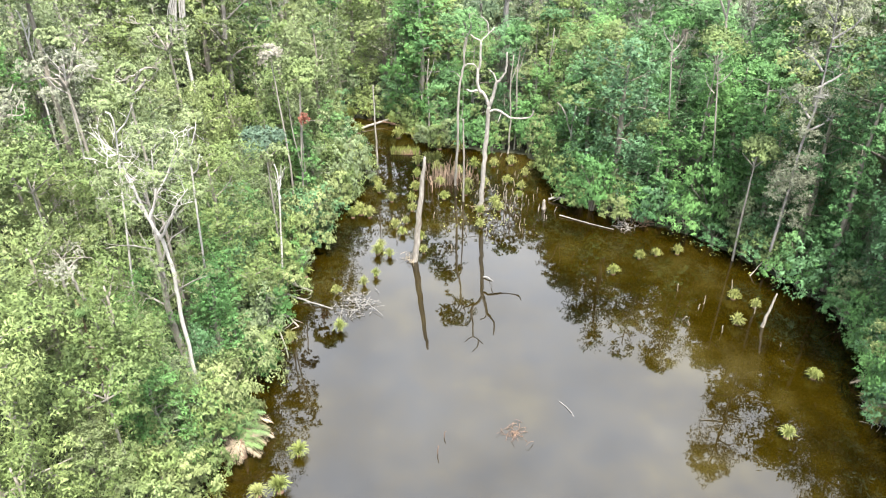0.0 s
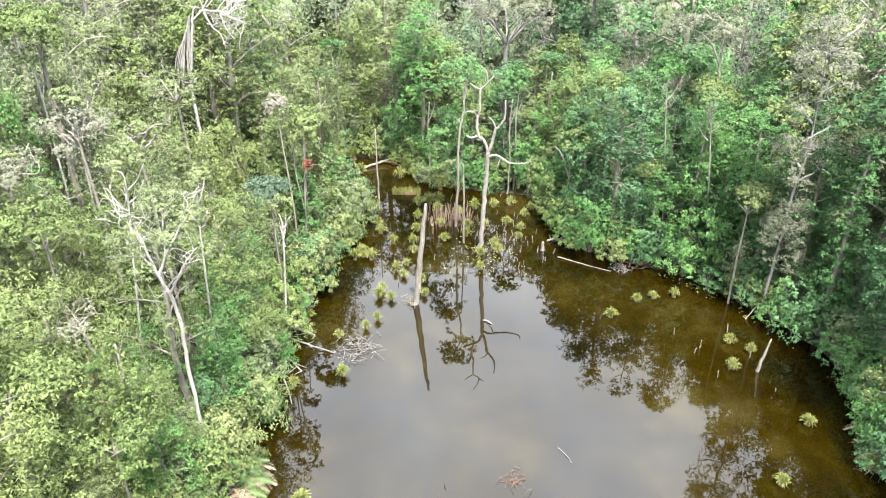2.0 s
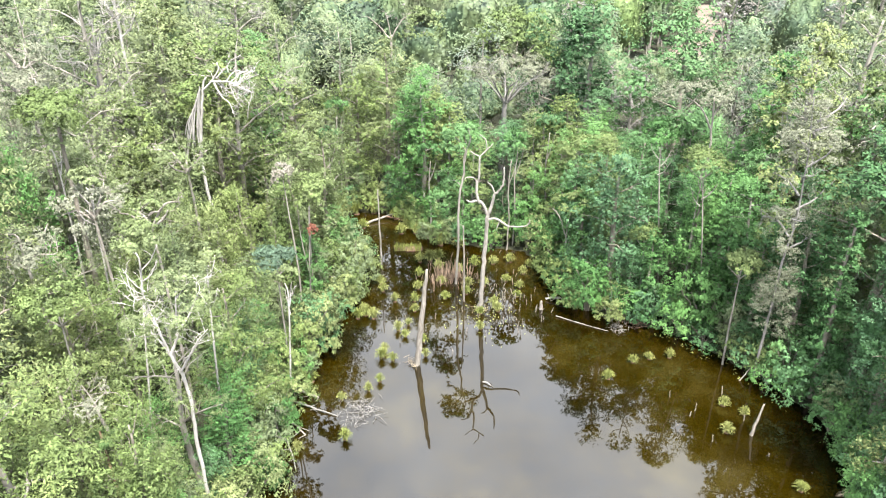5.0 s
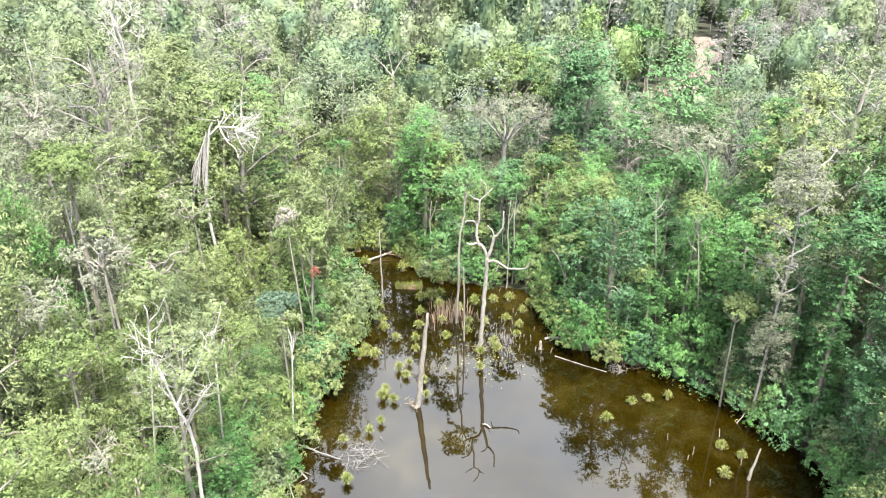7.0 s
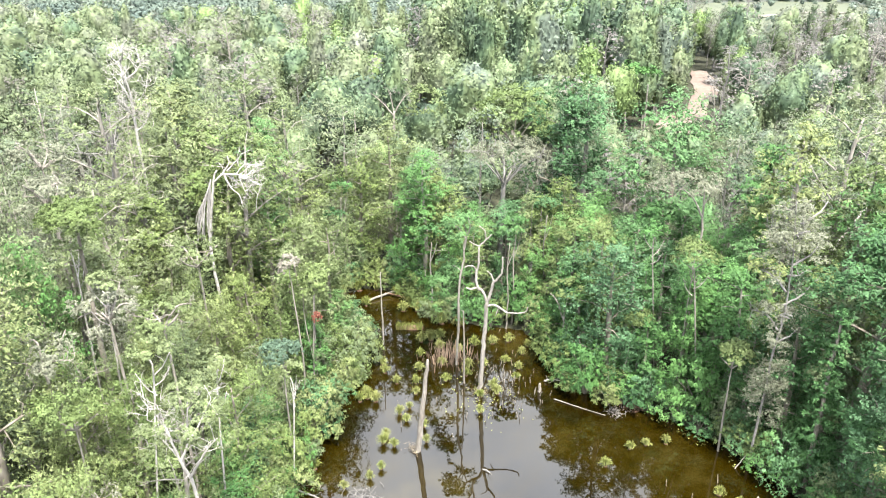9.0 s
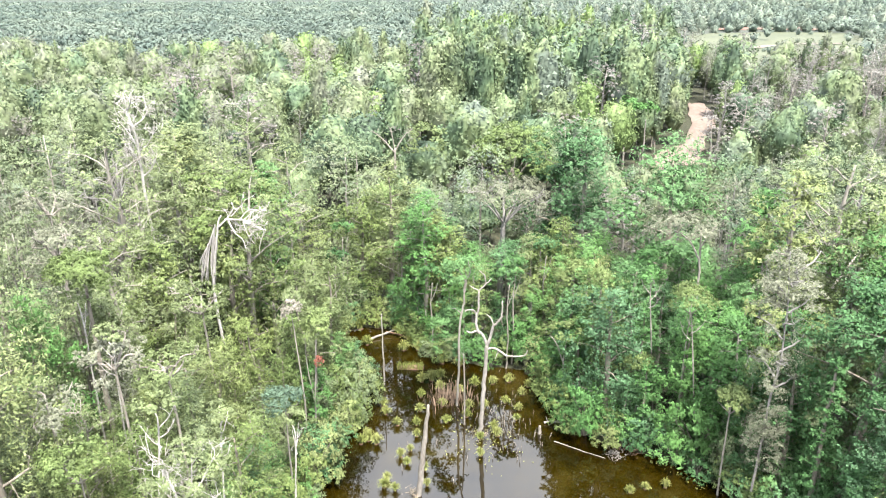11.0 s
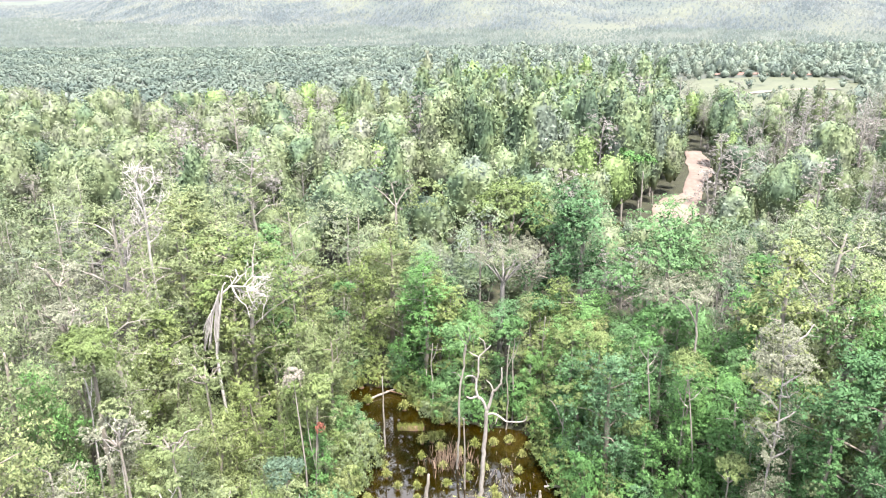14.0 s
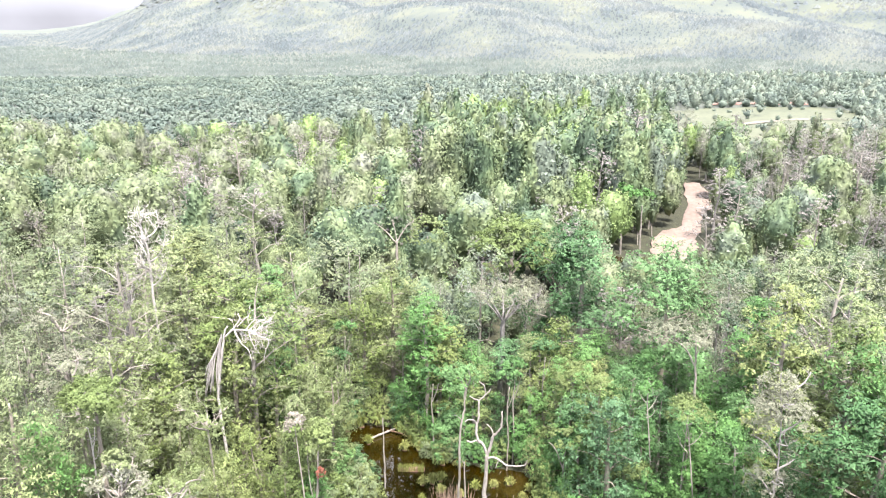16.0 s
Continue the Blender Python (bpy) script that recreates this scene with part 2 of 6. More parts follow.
UNDER = {
    "olive": leaf_material("undergrowth_yellow_green", [(0.052, 0.082, 0.036), (0.092, 0.126, 0.050), (0.120, 0.142, 0.066)], 0.14),
    "deep": leaf_material("undergrowth_deep_green", [(0.036, 0.066, 0.034), (0.058, 0.104, 0.044), (0.080, 0.124, 0.050)], 0.14),
}
GRASS = leaf_material("swamp_grass", [(0.19, 0.225, 0.065), (0.24, 0.26, 0.095), (0.21, 0.24, 0.075)], thin=0.35)
SEDGE = leaf_material("dry_sedge", [(0.19, 0.14, 0.10), (0.23, 0.17, 0.13)])
FROND = leaf_material("palm_frond_green", [(0.07, 0.12, 0.045), (0.09, 0.14, 0.05)])
DRY_FROND = leaf_material("palm_frond_dry", [(0.19, 0.155, 0.105), (0.24, 0.20, 0.145)])
BARK = rough_material("grey_bark", (0.08, 0.07, 0.055), (0.20, 0.18, 0.15), 1.2, stretch=(1, 1, 0.3))
PALE_BARK = rough_material("pale_bark", (0.11, 0.10, 0.085), (0.24, 0.225, 0.20), 1.0, stretch=(1, 1, 0.3))
DEAD_WOOD = rough_material("bleached_dead_wood", (0.085, 0.074, 0.06), (0.26, 0.24, 0.216), 1.4, stretch=(1, 1, 0.25))
GREY_TWIG = rough_material("silver_grey_twig", (0.09, 0.086, 0.08), (0.20, 0.192, 0.184), 2.0)
BONE_WOOD = rough_material("bone_white_wood", (0.20, 0.19, 0.175), (0.36, 0.345, 0.33), 1.6, stretch=(1, 1, 0.3))
PALE_WOOD = rough_material("weathered_pale_wood", (0.11, 0.10, 0.086), (0.27, 0.255, 0.235), 1.5, stretch=(1, 1, 0.3))
BROWN_WOOD = rough_material("brown_rotting_wood", (0.05, 0.03, 0.018), (0.15, 0.09, 0.06), 1.5, stretch=(1, 1, 0.3))
SAND = rough_material("pale_sand", (0.092, 0.068, 0.055), (0.165, 0.128, 0.108), 0.09, bump=0.8, fine=10)
RED_EARTH = rough_material("red_earth", (0.10, 0.055, 0.042), (0.15, 0.09, 0.07), 0.05, fine=12)
TRACK = rough_material("pale_dirt_track", (0.095, 0.082, 0.066), (0.13, 0.112, 0.092), 0.05, fine=12)
MEADOW = rough_material("pale_meadow", (0.030, 0.040, 0.020), (0.066, 0.074, 0.040), 0.05, fine=9)
WATER, FLOOR = water_material(), ground_material()


# ---- mesh helpers ----
class Mesh_parts:
    """Collects tubes (quads) or leaves (triangles) for one mesh."""

    def __init__(self):
        self.v, self.q, self.n = [], [], 0

    def add(self, v, q):
        self.v.append(np.asarray(v, float))
        self.q.append(np.asarray(q, int) + self.n)
        self.n += len(v)

    def arrays(self):
        return np.concatenate(self.v), np.concatenate(self.q)


def quad_mesh(name, v, q, material, smooth=False):
    me = bpy.data.meshes.new(name)
    me.vertices.add(len(v))
    me.vertices.foreach_set("co", np.ascontiguousarray(v, dtype=np.float32).ravel())
    me.loops.add(q.size)
    me.loops.foreach_set("vertex_index", np.ascontiguousarray(q, dtype=np.int32).ravel())
    me.polygons.add(len(q))
    me.polygons.foreach_set("loop_start", np.arange(0, q.size, q.shape[1], dtype=np.int32))
    if smooth:
        me.polygons.foreach_set("use_smooth", np.ones(len(q), dtype=bool))
    me.materials.append(material)
    me.update(calc_edges=True)
    me.validate()
    return me


def part(name, parts, material, parent=None, label="", smooth=False):
    v, q = parts.arrays() if isinstance(parts, Mesh_parts) else parts
    ob = new(name, quad_mesh(name, v, q, material, smooth))
    ob.parent = parent
    if label:
        tagged(ob, label)
    return ob


def tube(path, radii, sides=6, wobble=0.0, rng=None):
    """A tapered limb along a path, closed at its ends by a pinch."""
    p = np.asarray(path, float)
    r = np.interp(np.linspace(0, 1, len(p)), np.linspace(0, 1, len(radii)), radii)
    d = np.gradient(p, axis=0)
    d /= np.linalg.norm(d, axis=1, keepdims=True) + 1e-9
    ref = np.where(np.abs(d[:, 2:3]) > 0.9, [[1.0, 0, 0]], [[0, 0, 1.0]])
    a = np.cross(d, ref)
    a /= np.linalg.norm(a, axis=1, keepdims=True) + 1e-9
    b = np.cross(d, a)
    # keep the ring directions from flipping along the path
    for k in range(1, len(p)):
        if a[k] @ a[k - 1] < 0:
            a[k], b[k] = -a[k], -b[k]
    ang = np.linspace(0, 2 * np.pi, sides, endpoint=False)
    rr = r[:, None] * np.ones((1, sides))
    if wobble and rng is not None:
        rr = rr * (1 + wobble * rng.uniform(-1, 1, rr.shape))
    ring = p[:, None] + rr[..., None] * (np.cos(ang)[None, :, None] * a[:, None] + np.sin(ang)[None, :, None] * b[:, None])
    v = ring.reshape(-1, 3)
    k, s = np.meshgrid(np.arange(len(p) - 1), np.arange(sides), indexing="ij")
    s2 = (s + 1) % sides
    q = np.stack([k * sides + s, k * sides + s2, (k + 1) * sides + s2, (k + 1) * sides + s], -1).reshape(-1, 4)
    # end cap: last ring folded to quads
    if sides % 2 == 0:
        base = (len(p) - 1) * sides
        q = np.concatenate([q, [[base + i, base + i + 1, base + (sides - 2 - i), base + (sides - 1 - i)] for i in range(sides // 2 - 1)]])
    return v, q


def bend(path, steps=4, jitter=0.0, rng=None):
    """More points along a polyline, rounded, with a little wander."""
    p = np.asarray(path, float)
    t = np.linspace(0, len(p) - 1, (len(p) - 1) * steps + 1)
    k = np.clip(t.astype(int), 0, len(p) - 2)
    u = (t - k)[:, None]
    p0, p1, p2, p3 = p[np.maximum(k - 1, 0)], p[k], p[k + 1], p[np.minimum(k + 2, len(p) - 1)]
    out = 0.5 * (2 * p1 + (p2 - p0) * u + (2 * p0 - 5 * p1 + 4 * p2 - p3) * u ** 2 + (3 * p1 - p0 - 3 * p2 + p3) * u ** 3)
    if jitter and rng is not None:
        out[1:-1] += rng.normal(0, jitter, out[1:-1].shape)
    return out


def unit(v):
    return v / (np.linalg.norm(v, axis=-1, keepdims=True) + 1e-9)


def leaves(rng, pos, normal, length, width, droop=0.3):
    """Pointed leaves at pos that face normal, each drooping at the tip."""
    n = len(pos)
    axis = unit(np.cross(normal, rng.normal(size=(n, 3))))
    axis[:, 2] -= droop * rng.uniform(0.2, 1.0, n)
    axis = unit(axis)
    side = unit(np.cross(normal, axis))
    ln = (length * rng.uniform(0.6, 1.3, n))[:, None]
    wd = (width * rng.uniform(0.6, 1.3, n))[:, None]
    lift = unit(normal) * ln * 0.12
    skew = axis * ln * rng.uniform(-0.35, 0.1, n)[:, None]
    v = np.stack([pos - side * wd * 0.5 + skew, pos + side * wd * 0.5 - axis * ln * 0.3, pos + axis * ln * 0.6 + lift], 1)
    return v.reshape(-1, 3), np.arange(3 * n).reshape(n, 3)


def clump_leaves(rng, centres, radii, count, length, width, flat=0.8, up=0.22, droop=0.45, form=0.4, tuft=0.3):
    """Leaves in tufts over the outer side of rounded clumps, with gaps between the tufts."""
    centres = np.asarray(centres, float)
    heart = centres.mean(0) - [0, 0, 0.25 * np.ptp(centres[:, 2])] if len(centres) < 120 else None
    tufts = max(3, round(count / 11))
    each = max(1, round(count / tufts))
    c = np.repeat(centres, tufts, axis=0)
    r = np.repeat(np.asarray(radii, float), tufts)
    d = unit(rng.normal(size=(len(c), 3)))
    d[:, 2] = np.where(d[:, 2] < -0.35, -d[:, 2], d[:, 2])
    whole = unit(c - heart) if heart is not None else np.zeros_like(c) + [0, 0, 0.4]
    inward = (d * whole).sum(1) < -0.45
    d[inward] = unit(d[inward] + 1.3 * whole[inward])
    spot = c + d * (r * rng.uniform(0.6, 1.08, len(c)))[:, None] * [1, 1, flat]
    size = r * tuft * rng.uniform(0.67, 1.33, len(c))
    # the leaves of each tuft droop from its top
    spot, size, d, whole = (np.repeat(k, each, axis=0) for k in (spot, size, d, whole))
    e = unit(rng.normal(size=spot.shape))
    e[:, 2] = np.abs(e[:, 2]) * 0.9 - 0.2
    pos = spot + e * (size * rng.uniform(0.35, 1.0, len(spot)))[:, None]
    normal = unit((1.1 - form) * e + 0.3 * d + form * whole + rng.normal(0, 0.36 - 0.2 * form, e.shape) + [0, 0, up])
    return leaves(rng, pos, normal, length, width, droop)


def ico_ball(fine):
    bm = bmesh.new()
    bmesh.ops.create_icosphere(bm, subdivisions=fine, radius=1.0)
    v = np.array([p.co[:] for p in bm.verts])
    f = np.array([[p.index for p in t.verts] for t in bm.faces])
    bm.free()
    return v, f


BALLS = {k: ico_ball(k) for k in (2, 3)}


def lobed_crown(rng, reach, foot, top, sprays, size, fine=3, lobes=0.3, slim=0.0):
    """A far crown: a lobed dome of leaf sprays, closed by dense foliage within. slim: how much it narrows upwards."""
    d, f = BALLS[fine]
    shift = Vector(rng.uniform(-50, 50, 3))
    swell = np.array([noise.noise(Vector(p * [1, 1, 0.8]) * 2.1 + shift) + 0.6 * noise.noise(Vector(p * [1, 1, 0.6]) * 4.6 + shift) + 0.35 * noise.noise(Vector(p) * 10 + shift) for p in d])
    u = (d[:, 2] + 1) / 2
    wide = reach * (1 + 1.5 * lobes * swell) * (1 - slim * u) * (0.55 + 0.45 * np.clip(u * 3, 0, 1))
    v = np.column_stack([d[:, 0] * wide, d[:, 1] * wide, foot + (top - foot) * (u + 0.35 * lobes * swell)])
    a, b, c = (v[f[:, k]] for k in range(3))
    n = np.cross(b - a, c - a)
    area = np.linalg.norm(n, axis=1) * (u[f].mean(1) > 0.12)
    pick = rng.choice(len(f), sprays, p=area / area.sum())
    w = rng.dirichlet((1, 1, 1), sprays)
    out = unit(n[pick])
    pos = a[pick] * w[:, :1] + b[pick] * w[:, 1:2] + c[pick] * w[:, 2:] + out * rng.uniform(-0.5, 0.7, (sprays, 1)) * size
    m = Mesh_parts()
    m.add(v * [0.8, 0.8, 1] - [0, 0, 0.05 * (top - foot)], f)
    m.add(*leaves(rng, pos, unit(out + rng.normal(0, 0.5, out.shape) + [0, 0, 0.15]), size, size * 0.68, 1.0))
    return m.arrays()


def inner_leaves(rng, centres, radii, n, size, tall=1.0):
    """Larger leaves in the shade inside each clump, which close it to the light."""
    c = np.repeat(np.asarray(centres, float), n, axis=0)
    r = np.repeat(np.broadcast_to(radii, len(centres)), n)[:, None]
    pos = c + unit(rng.normal(size=c.shape)) * r * rng.uniform(0.2, 1.0, (len(c), 1)) * [1, 1, tall]
    return leaves(rng, pos, unit(rng.normal(size=c.shape) + [0, 0, 0.3]), size, size * 0.7, 0.8)


def hanging_leaves(rng, tops, drops, count, length, width, spread=0.25):
    """Strings of leaves that hang down from points: vines and weeping shoots."""
    t = np.repeat(tops, count, axis=0)
    u = rng.uniform(0, 1, len(t))
    dr = np.repeat(np.asarray(drops), count)
    pos = t + rng.normal(0, spread, t.shape) * (0.4 + 0.6 * (1 - u))[:, None]
    pos[:, 2] = t[:, 2] - dr * u
    a = rng.uniform(0, 2 * np.pi, len(t))
    normal = unit(np.stack([np.cos(a), np.sin(a), rng.uniform(0.1, 0.8, len(t))], 1))
    return leaves(rng, pos, normal, length, width, droop=1.5)


# ---- the lie of the land ----
SHORE = np.array([(-5, -6), (-12, 2), (-15, 14), (-14, 23), (-13.4, 27), (-12.8, 31), (-12.3, 36), (-12.4, 42), (-12, 47), (-10.8, 53), (-10.2, 57), (-8.5, 61), (-8, 66),
                  (-10, 68.5), (-14, 70.5), (-15, 77), (-10.5, 80.5), (-6, 79.5), (-4, 76.5), (-1, 72.5), (4, 71), (8, 70.5), (11, 67.5), (11.3, 62), (12.8, 58.7), (15.7, 56.3),
                  (20, 54.6), (24.3, 50.3), (27, 46), (28.8, 42.5), (29, 38), (27.5, 32.5), (27.3, 28), (28, 18), (24, 5), (12, -5)], float)


def shore_distance(x, y):
    """Metres from the water's edge: positive on land, negative on the water."""
    x, y = np.asarray(x, float), np.asarray(y, float)
    a, b = SHORE, np.roll(SHORE, -1, axis=0)
    px, py = x[..., None], y[..., None]
    e = b - a
    t = np.clip(((px - a[:, 0]) * e[:, 0] + (py - a[:, 1]) * e[:, 1]) / (e ** 2).sum(1), 0, 1)
    dist = np.sqrt((px - a[:, 0] - t * e[:, 0]) ** 2 + (py - a[:, 1] - t * e[:, 1]) ** 2).min(-1)
    crosses = ((a[:, 1] > py) != (b[:, 1] > py)) & (px < (b[:, 0] - a[:, 0]) * (py - a[:, 1]) / (b[:, 1] - a[:, 1] + 1e-12) + a[:, 0])
    return np.where(crosses.sum(-1) % 2 == 1, -dist, dist)


def step(a, b, x):
    t = np.clip((np.asarray(x, float) - a) / (b - a), 0, 1)
    return t * t * (3 - 2 * t)


def land(x, y):
    """The ground's height."""
    x, y = np.asarray(x, float), np.asarray(y, float)
    d = shore_distance(x, y)
    z = np.where(d > 0, 0.12 + 0.5 * step(0, 5, d), -0.9 * step(0, 2.5, -d))
    z = z + 8.0 * step(14, 42, -x) * step(-20, 20, y) * (1 - step(95, 160, y))
    z = z + 0.35 * step(2, 12, d) * np.sin(x * 0.31) * np.cos(y * 0.27)
    bearing = x / np.maximum(y, 1)
    hill = step(850, 2500, y + 160 * np.sin(x * 0.004) + 60 * np.sin(x * 0.013 + 1)) * step(-0.56, -0.2, bearing)
    lumps = 0.75 + 0.18 * np.sin(x * 0.0052 + 1.3) * np.cos(y * 0.0043) + 0.10 * np.sin(x * 0.017 + y * 0.011)
    z = z + hill * 330 * lumps
    z = z + step(900, 1500, y) * 8 * np.sin(x * 0.012) * np.cos(y * 0.01) * step(-0.3, 0.1, bearing)
    return z + 75 * step(1400, 4500, y)


def build_ground():
    def line(lo, hi, near, grow, end):
        out, s = list(np.arange(lo, hi + 0.01, near)), near
        while out[-1] < end:
            s = min(s * grow, 44)
            out.append(out[-1] + s)
        s = near
        while out[0] > -end:
            s = min(s * grow, 44)
            out.insert(0, out[0] - s)
        return np.array(out)
    xs, ys = line(-48, 48, 1.4, 1.12, 4200), line(-12, 90, 1.4, 1.12, 4600)
    gx, gy = np.meshgrid(xs, ys)
    z = land(gx, gy)
    v = np.stack([gx, gy, z], -1).reshape(-1, 3)
    w = len(xs)
    i, j = np.meshgrid(np.arange(len(ys) - 1), np.arange(w - 1), indexing="ij")
    q = np.stack([i * w + j, i * w + j + 1, (i + 1) * w + j + 1, (i + 1) * w + j], -1).reshape(-1, 4)
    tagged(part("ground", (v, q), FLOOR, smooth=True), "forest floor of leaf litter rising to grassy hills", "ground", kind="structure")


build_ground()


def build_water():
    """The pond's surface: a sheet that runs a little way under its banks."""
    bm = bmesh.new()
    centre = SHORE.mean(0)
    vs = []
    for x, y in SHORE:
        o = Vector((x - centre[0], y - centre[1]))
        o *= 1 + 1.2 / o.length
        vs.append(bm.verts.new((centre[0] + o.x, centre[1] + o.y, 0)))
    bm.faces.new(vs)
    bmesh.ops.triangulate(bm, faces=bm.faces[:])
    me = bpy.data.meshes.new("water")
    bm.to_mesh(me)
    bm.free()
    me.materials.append(WATER)
    tagged(new("water", me), "still tea-brown swamp pond mirroring the sky", "water", kind="structure")


build_water()


def ground_patch(name, outline, material, label, lift=0.06, seed=1):
    """A bare patch on the ground with a ragged edge, draped over it."""
    rng = np.random.default_rng(seed)
    pts = bend(list(outline) + [outline[0]], 6)[:-1, :2]
    pts = pts + rng.normal(0, 0.5, pts.shape)
    c = pts.mean(0)
    rings = [c + (pts - c) * f for f in (1.0, 0.75, 0.5, 0.25, 0.02)]
    v = np.concatenate(rings)
    z = land(v[:, 0], v[:, 1]) + lift
    n = len(pts)
    q = []
    for k in range(len(rings) - 1):
        for i in range(n):
            q.append((k * n + i, k * n + (i + 1) % n, (k + 1) * n + (i + 1) % n, (k + 1) * n + i))
    tagged(part(name, (np.column_stack([v, z]), np.array(q)), material, smooth=True), label, "ground", kind="structure")


def ground_strip(name, line, material, label, lift=0.1, seed=1, lumps=0.0):
    """A bare strip along a line of (x, y, half width), with ragged edges, draped over the ground."""
    rng = np.random.default_rng(seed)
    p = bend(line, 6)
    d = np.gradient(p[:, :2], axis=0)
    d = unit(d)
    side = np.column_stack([-d[:, 1], d[:, 0]])
    cols = np.linspace(-1, 1, 9)
    edge = 1 + rng.normal(0, 0.07, (len(p), 9)) * (np.abs(cols) > 0.9)
    xy = p[:, None, :2] + side[:, None] * (cols * edge)[..., None] * p[:, None, 2:3]
    z = land(xy[..., 0], xy[..., 1]) + lift + lumps * rng.uniform(0, 1, xy.shape[:2]) * (np.abs(cols) < 0.9)
    v = np.concatenate([xy, z[..., None]], -1).reshape(-1, 3)
    i, j = np.meshgrid(np.arange(len(p) - 1), np.arange(8), indexing="ij")
    q = np.stack([i * 9 + j, i * 9 + j + 1, (i + 1) * 9 + j + 1, (i + 1) * 9 + j], -1).reshape(-1, 4)
    tagged(part(name, (v, q), material, smooth=True), label, "ground", kind="structure")


ground_strip("sand_clearing", [(46, 143, 1.5), (49, 150, 3.5), (52, 158, 5.2), (56, 167, 4.3), (60.8, 173, 2.6), (66.5, 188, 2.5), (73, 201, 3.6), (76, 214, 3.6), (79.5, 230, 2.4)], SAND, "bare pale sand clearing between the trees", 0.3, 1, 0.5)
ground_patch("meadow", [(94, 282, 0), (92, 335, 0), (112, 420, 0), (176, 470, 0), (245, 468, 0), (238, 420, 0), (200, 345, 0), (158, 300, 0)], MEADOW, "pale green meadow in a forest clearing", 0.5, seed=2)
ground_strip("dirt_track", [(128, 350, 2.5), (146, 372, 2.5), (166, 390, 2.5), (190, 402, 2.5), (214, 404, 2.5)], TRACK, "pale winding dirt track", 0.8, 3)
ground_strip("red_earth", [(178, 497, 5), (205, 500, 7), (228, 497, 7), (246, 495, 5)], RED_EARTH, "strip of bare red earth", 0.6, 4, 0.5)
ground_patch("dry_clearing", [(-24, 303, 0), (-24, 332, 0), (0, 334, 0), (0, 304, 0)], MEADOW, "dry grass clearing in the woods", 0.5, seed=5)


# ---- trees ----
def grow(rng, height, spread, base=0.45, limbs=8, rise=0.5, wander=0.25, thick=1.0, twigs=2, sparse=False):
    """A trunk with limbs and twigs. Returns the wood, the limb tips and the limb paths."""
    wood = Mesh_parts()
    r0 = (0.05 + 0.011 * height) * thick
    k = 7
    path = np.zeros((k, 3))
    path[:, 2] = np.linspace(-0.3, height * 0.93, k)
    path[1:, :2] = np.cumsum(rng.normal(0, wander * height / 30, (k - 1, 2)), axis=0)
    path = path if sparse else bend(path, 2)
    wood.add(*tube(path, [r0 * 1.3, r0, r0 * 0.8, r0 * 0.5, r0 * 0.2], 4 if sparse else 6))
    tips, a = [path[-1]], rng.uniform(0, 6.3)
    for i in range(limbs):
        u = base + (0.97 - base) * (i + rng.uniform(0, 0.8)) / limbs
        p = np.array([np.interp(u, np.linspace(0, 1, len(path)), path[:, c]) for c in range(3)])
        a += 2.4 + rng.uniform(-0.5, 0.5)
        reach = spread * (1.05 - 0.55 * ((u - base) / (1 - base)) ** 2) * rng.uniform(0.65, 1.15)
        out = np.array([math.cos(a), math.sin(a), 0])
        q1 = p + out * reach * 0.45 + [0, 0, reach * rise * 0.55]
        q2 = p + out * reach + [0, 0, reach * rise * rng.uniform(0.5, 1.2)]
        limb = bend([p, q1, q2], 1 if sparse else 2, 0.04, rng)
        rl = r0 * 0.42 * (1.1 - u * 0.6)
        wood.add(*tube(limb, [rl, rl * 0.7, rl * 0.25], 4))
        tips.append(limb[-1])
        for _ in range(twigs):
            s = limb[rng.integers(1, len(limb) - 1)]
            e = s + unit(rng.normal(size=3) + out * 0.7 + [0, 0, 0.5]) * reach * rng.uniform(0.25, 0.5)
            mid = (s + e) / 2 + rng.normal(0, 0.06 * reach, 3)
            if not sparse:
                wood.add(*tube([s, mid, e], [rl * 0.4, rl * 0.12], 4))
            tips.append(e)
    return wood, np.array(tips)


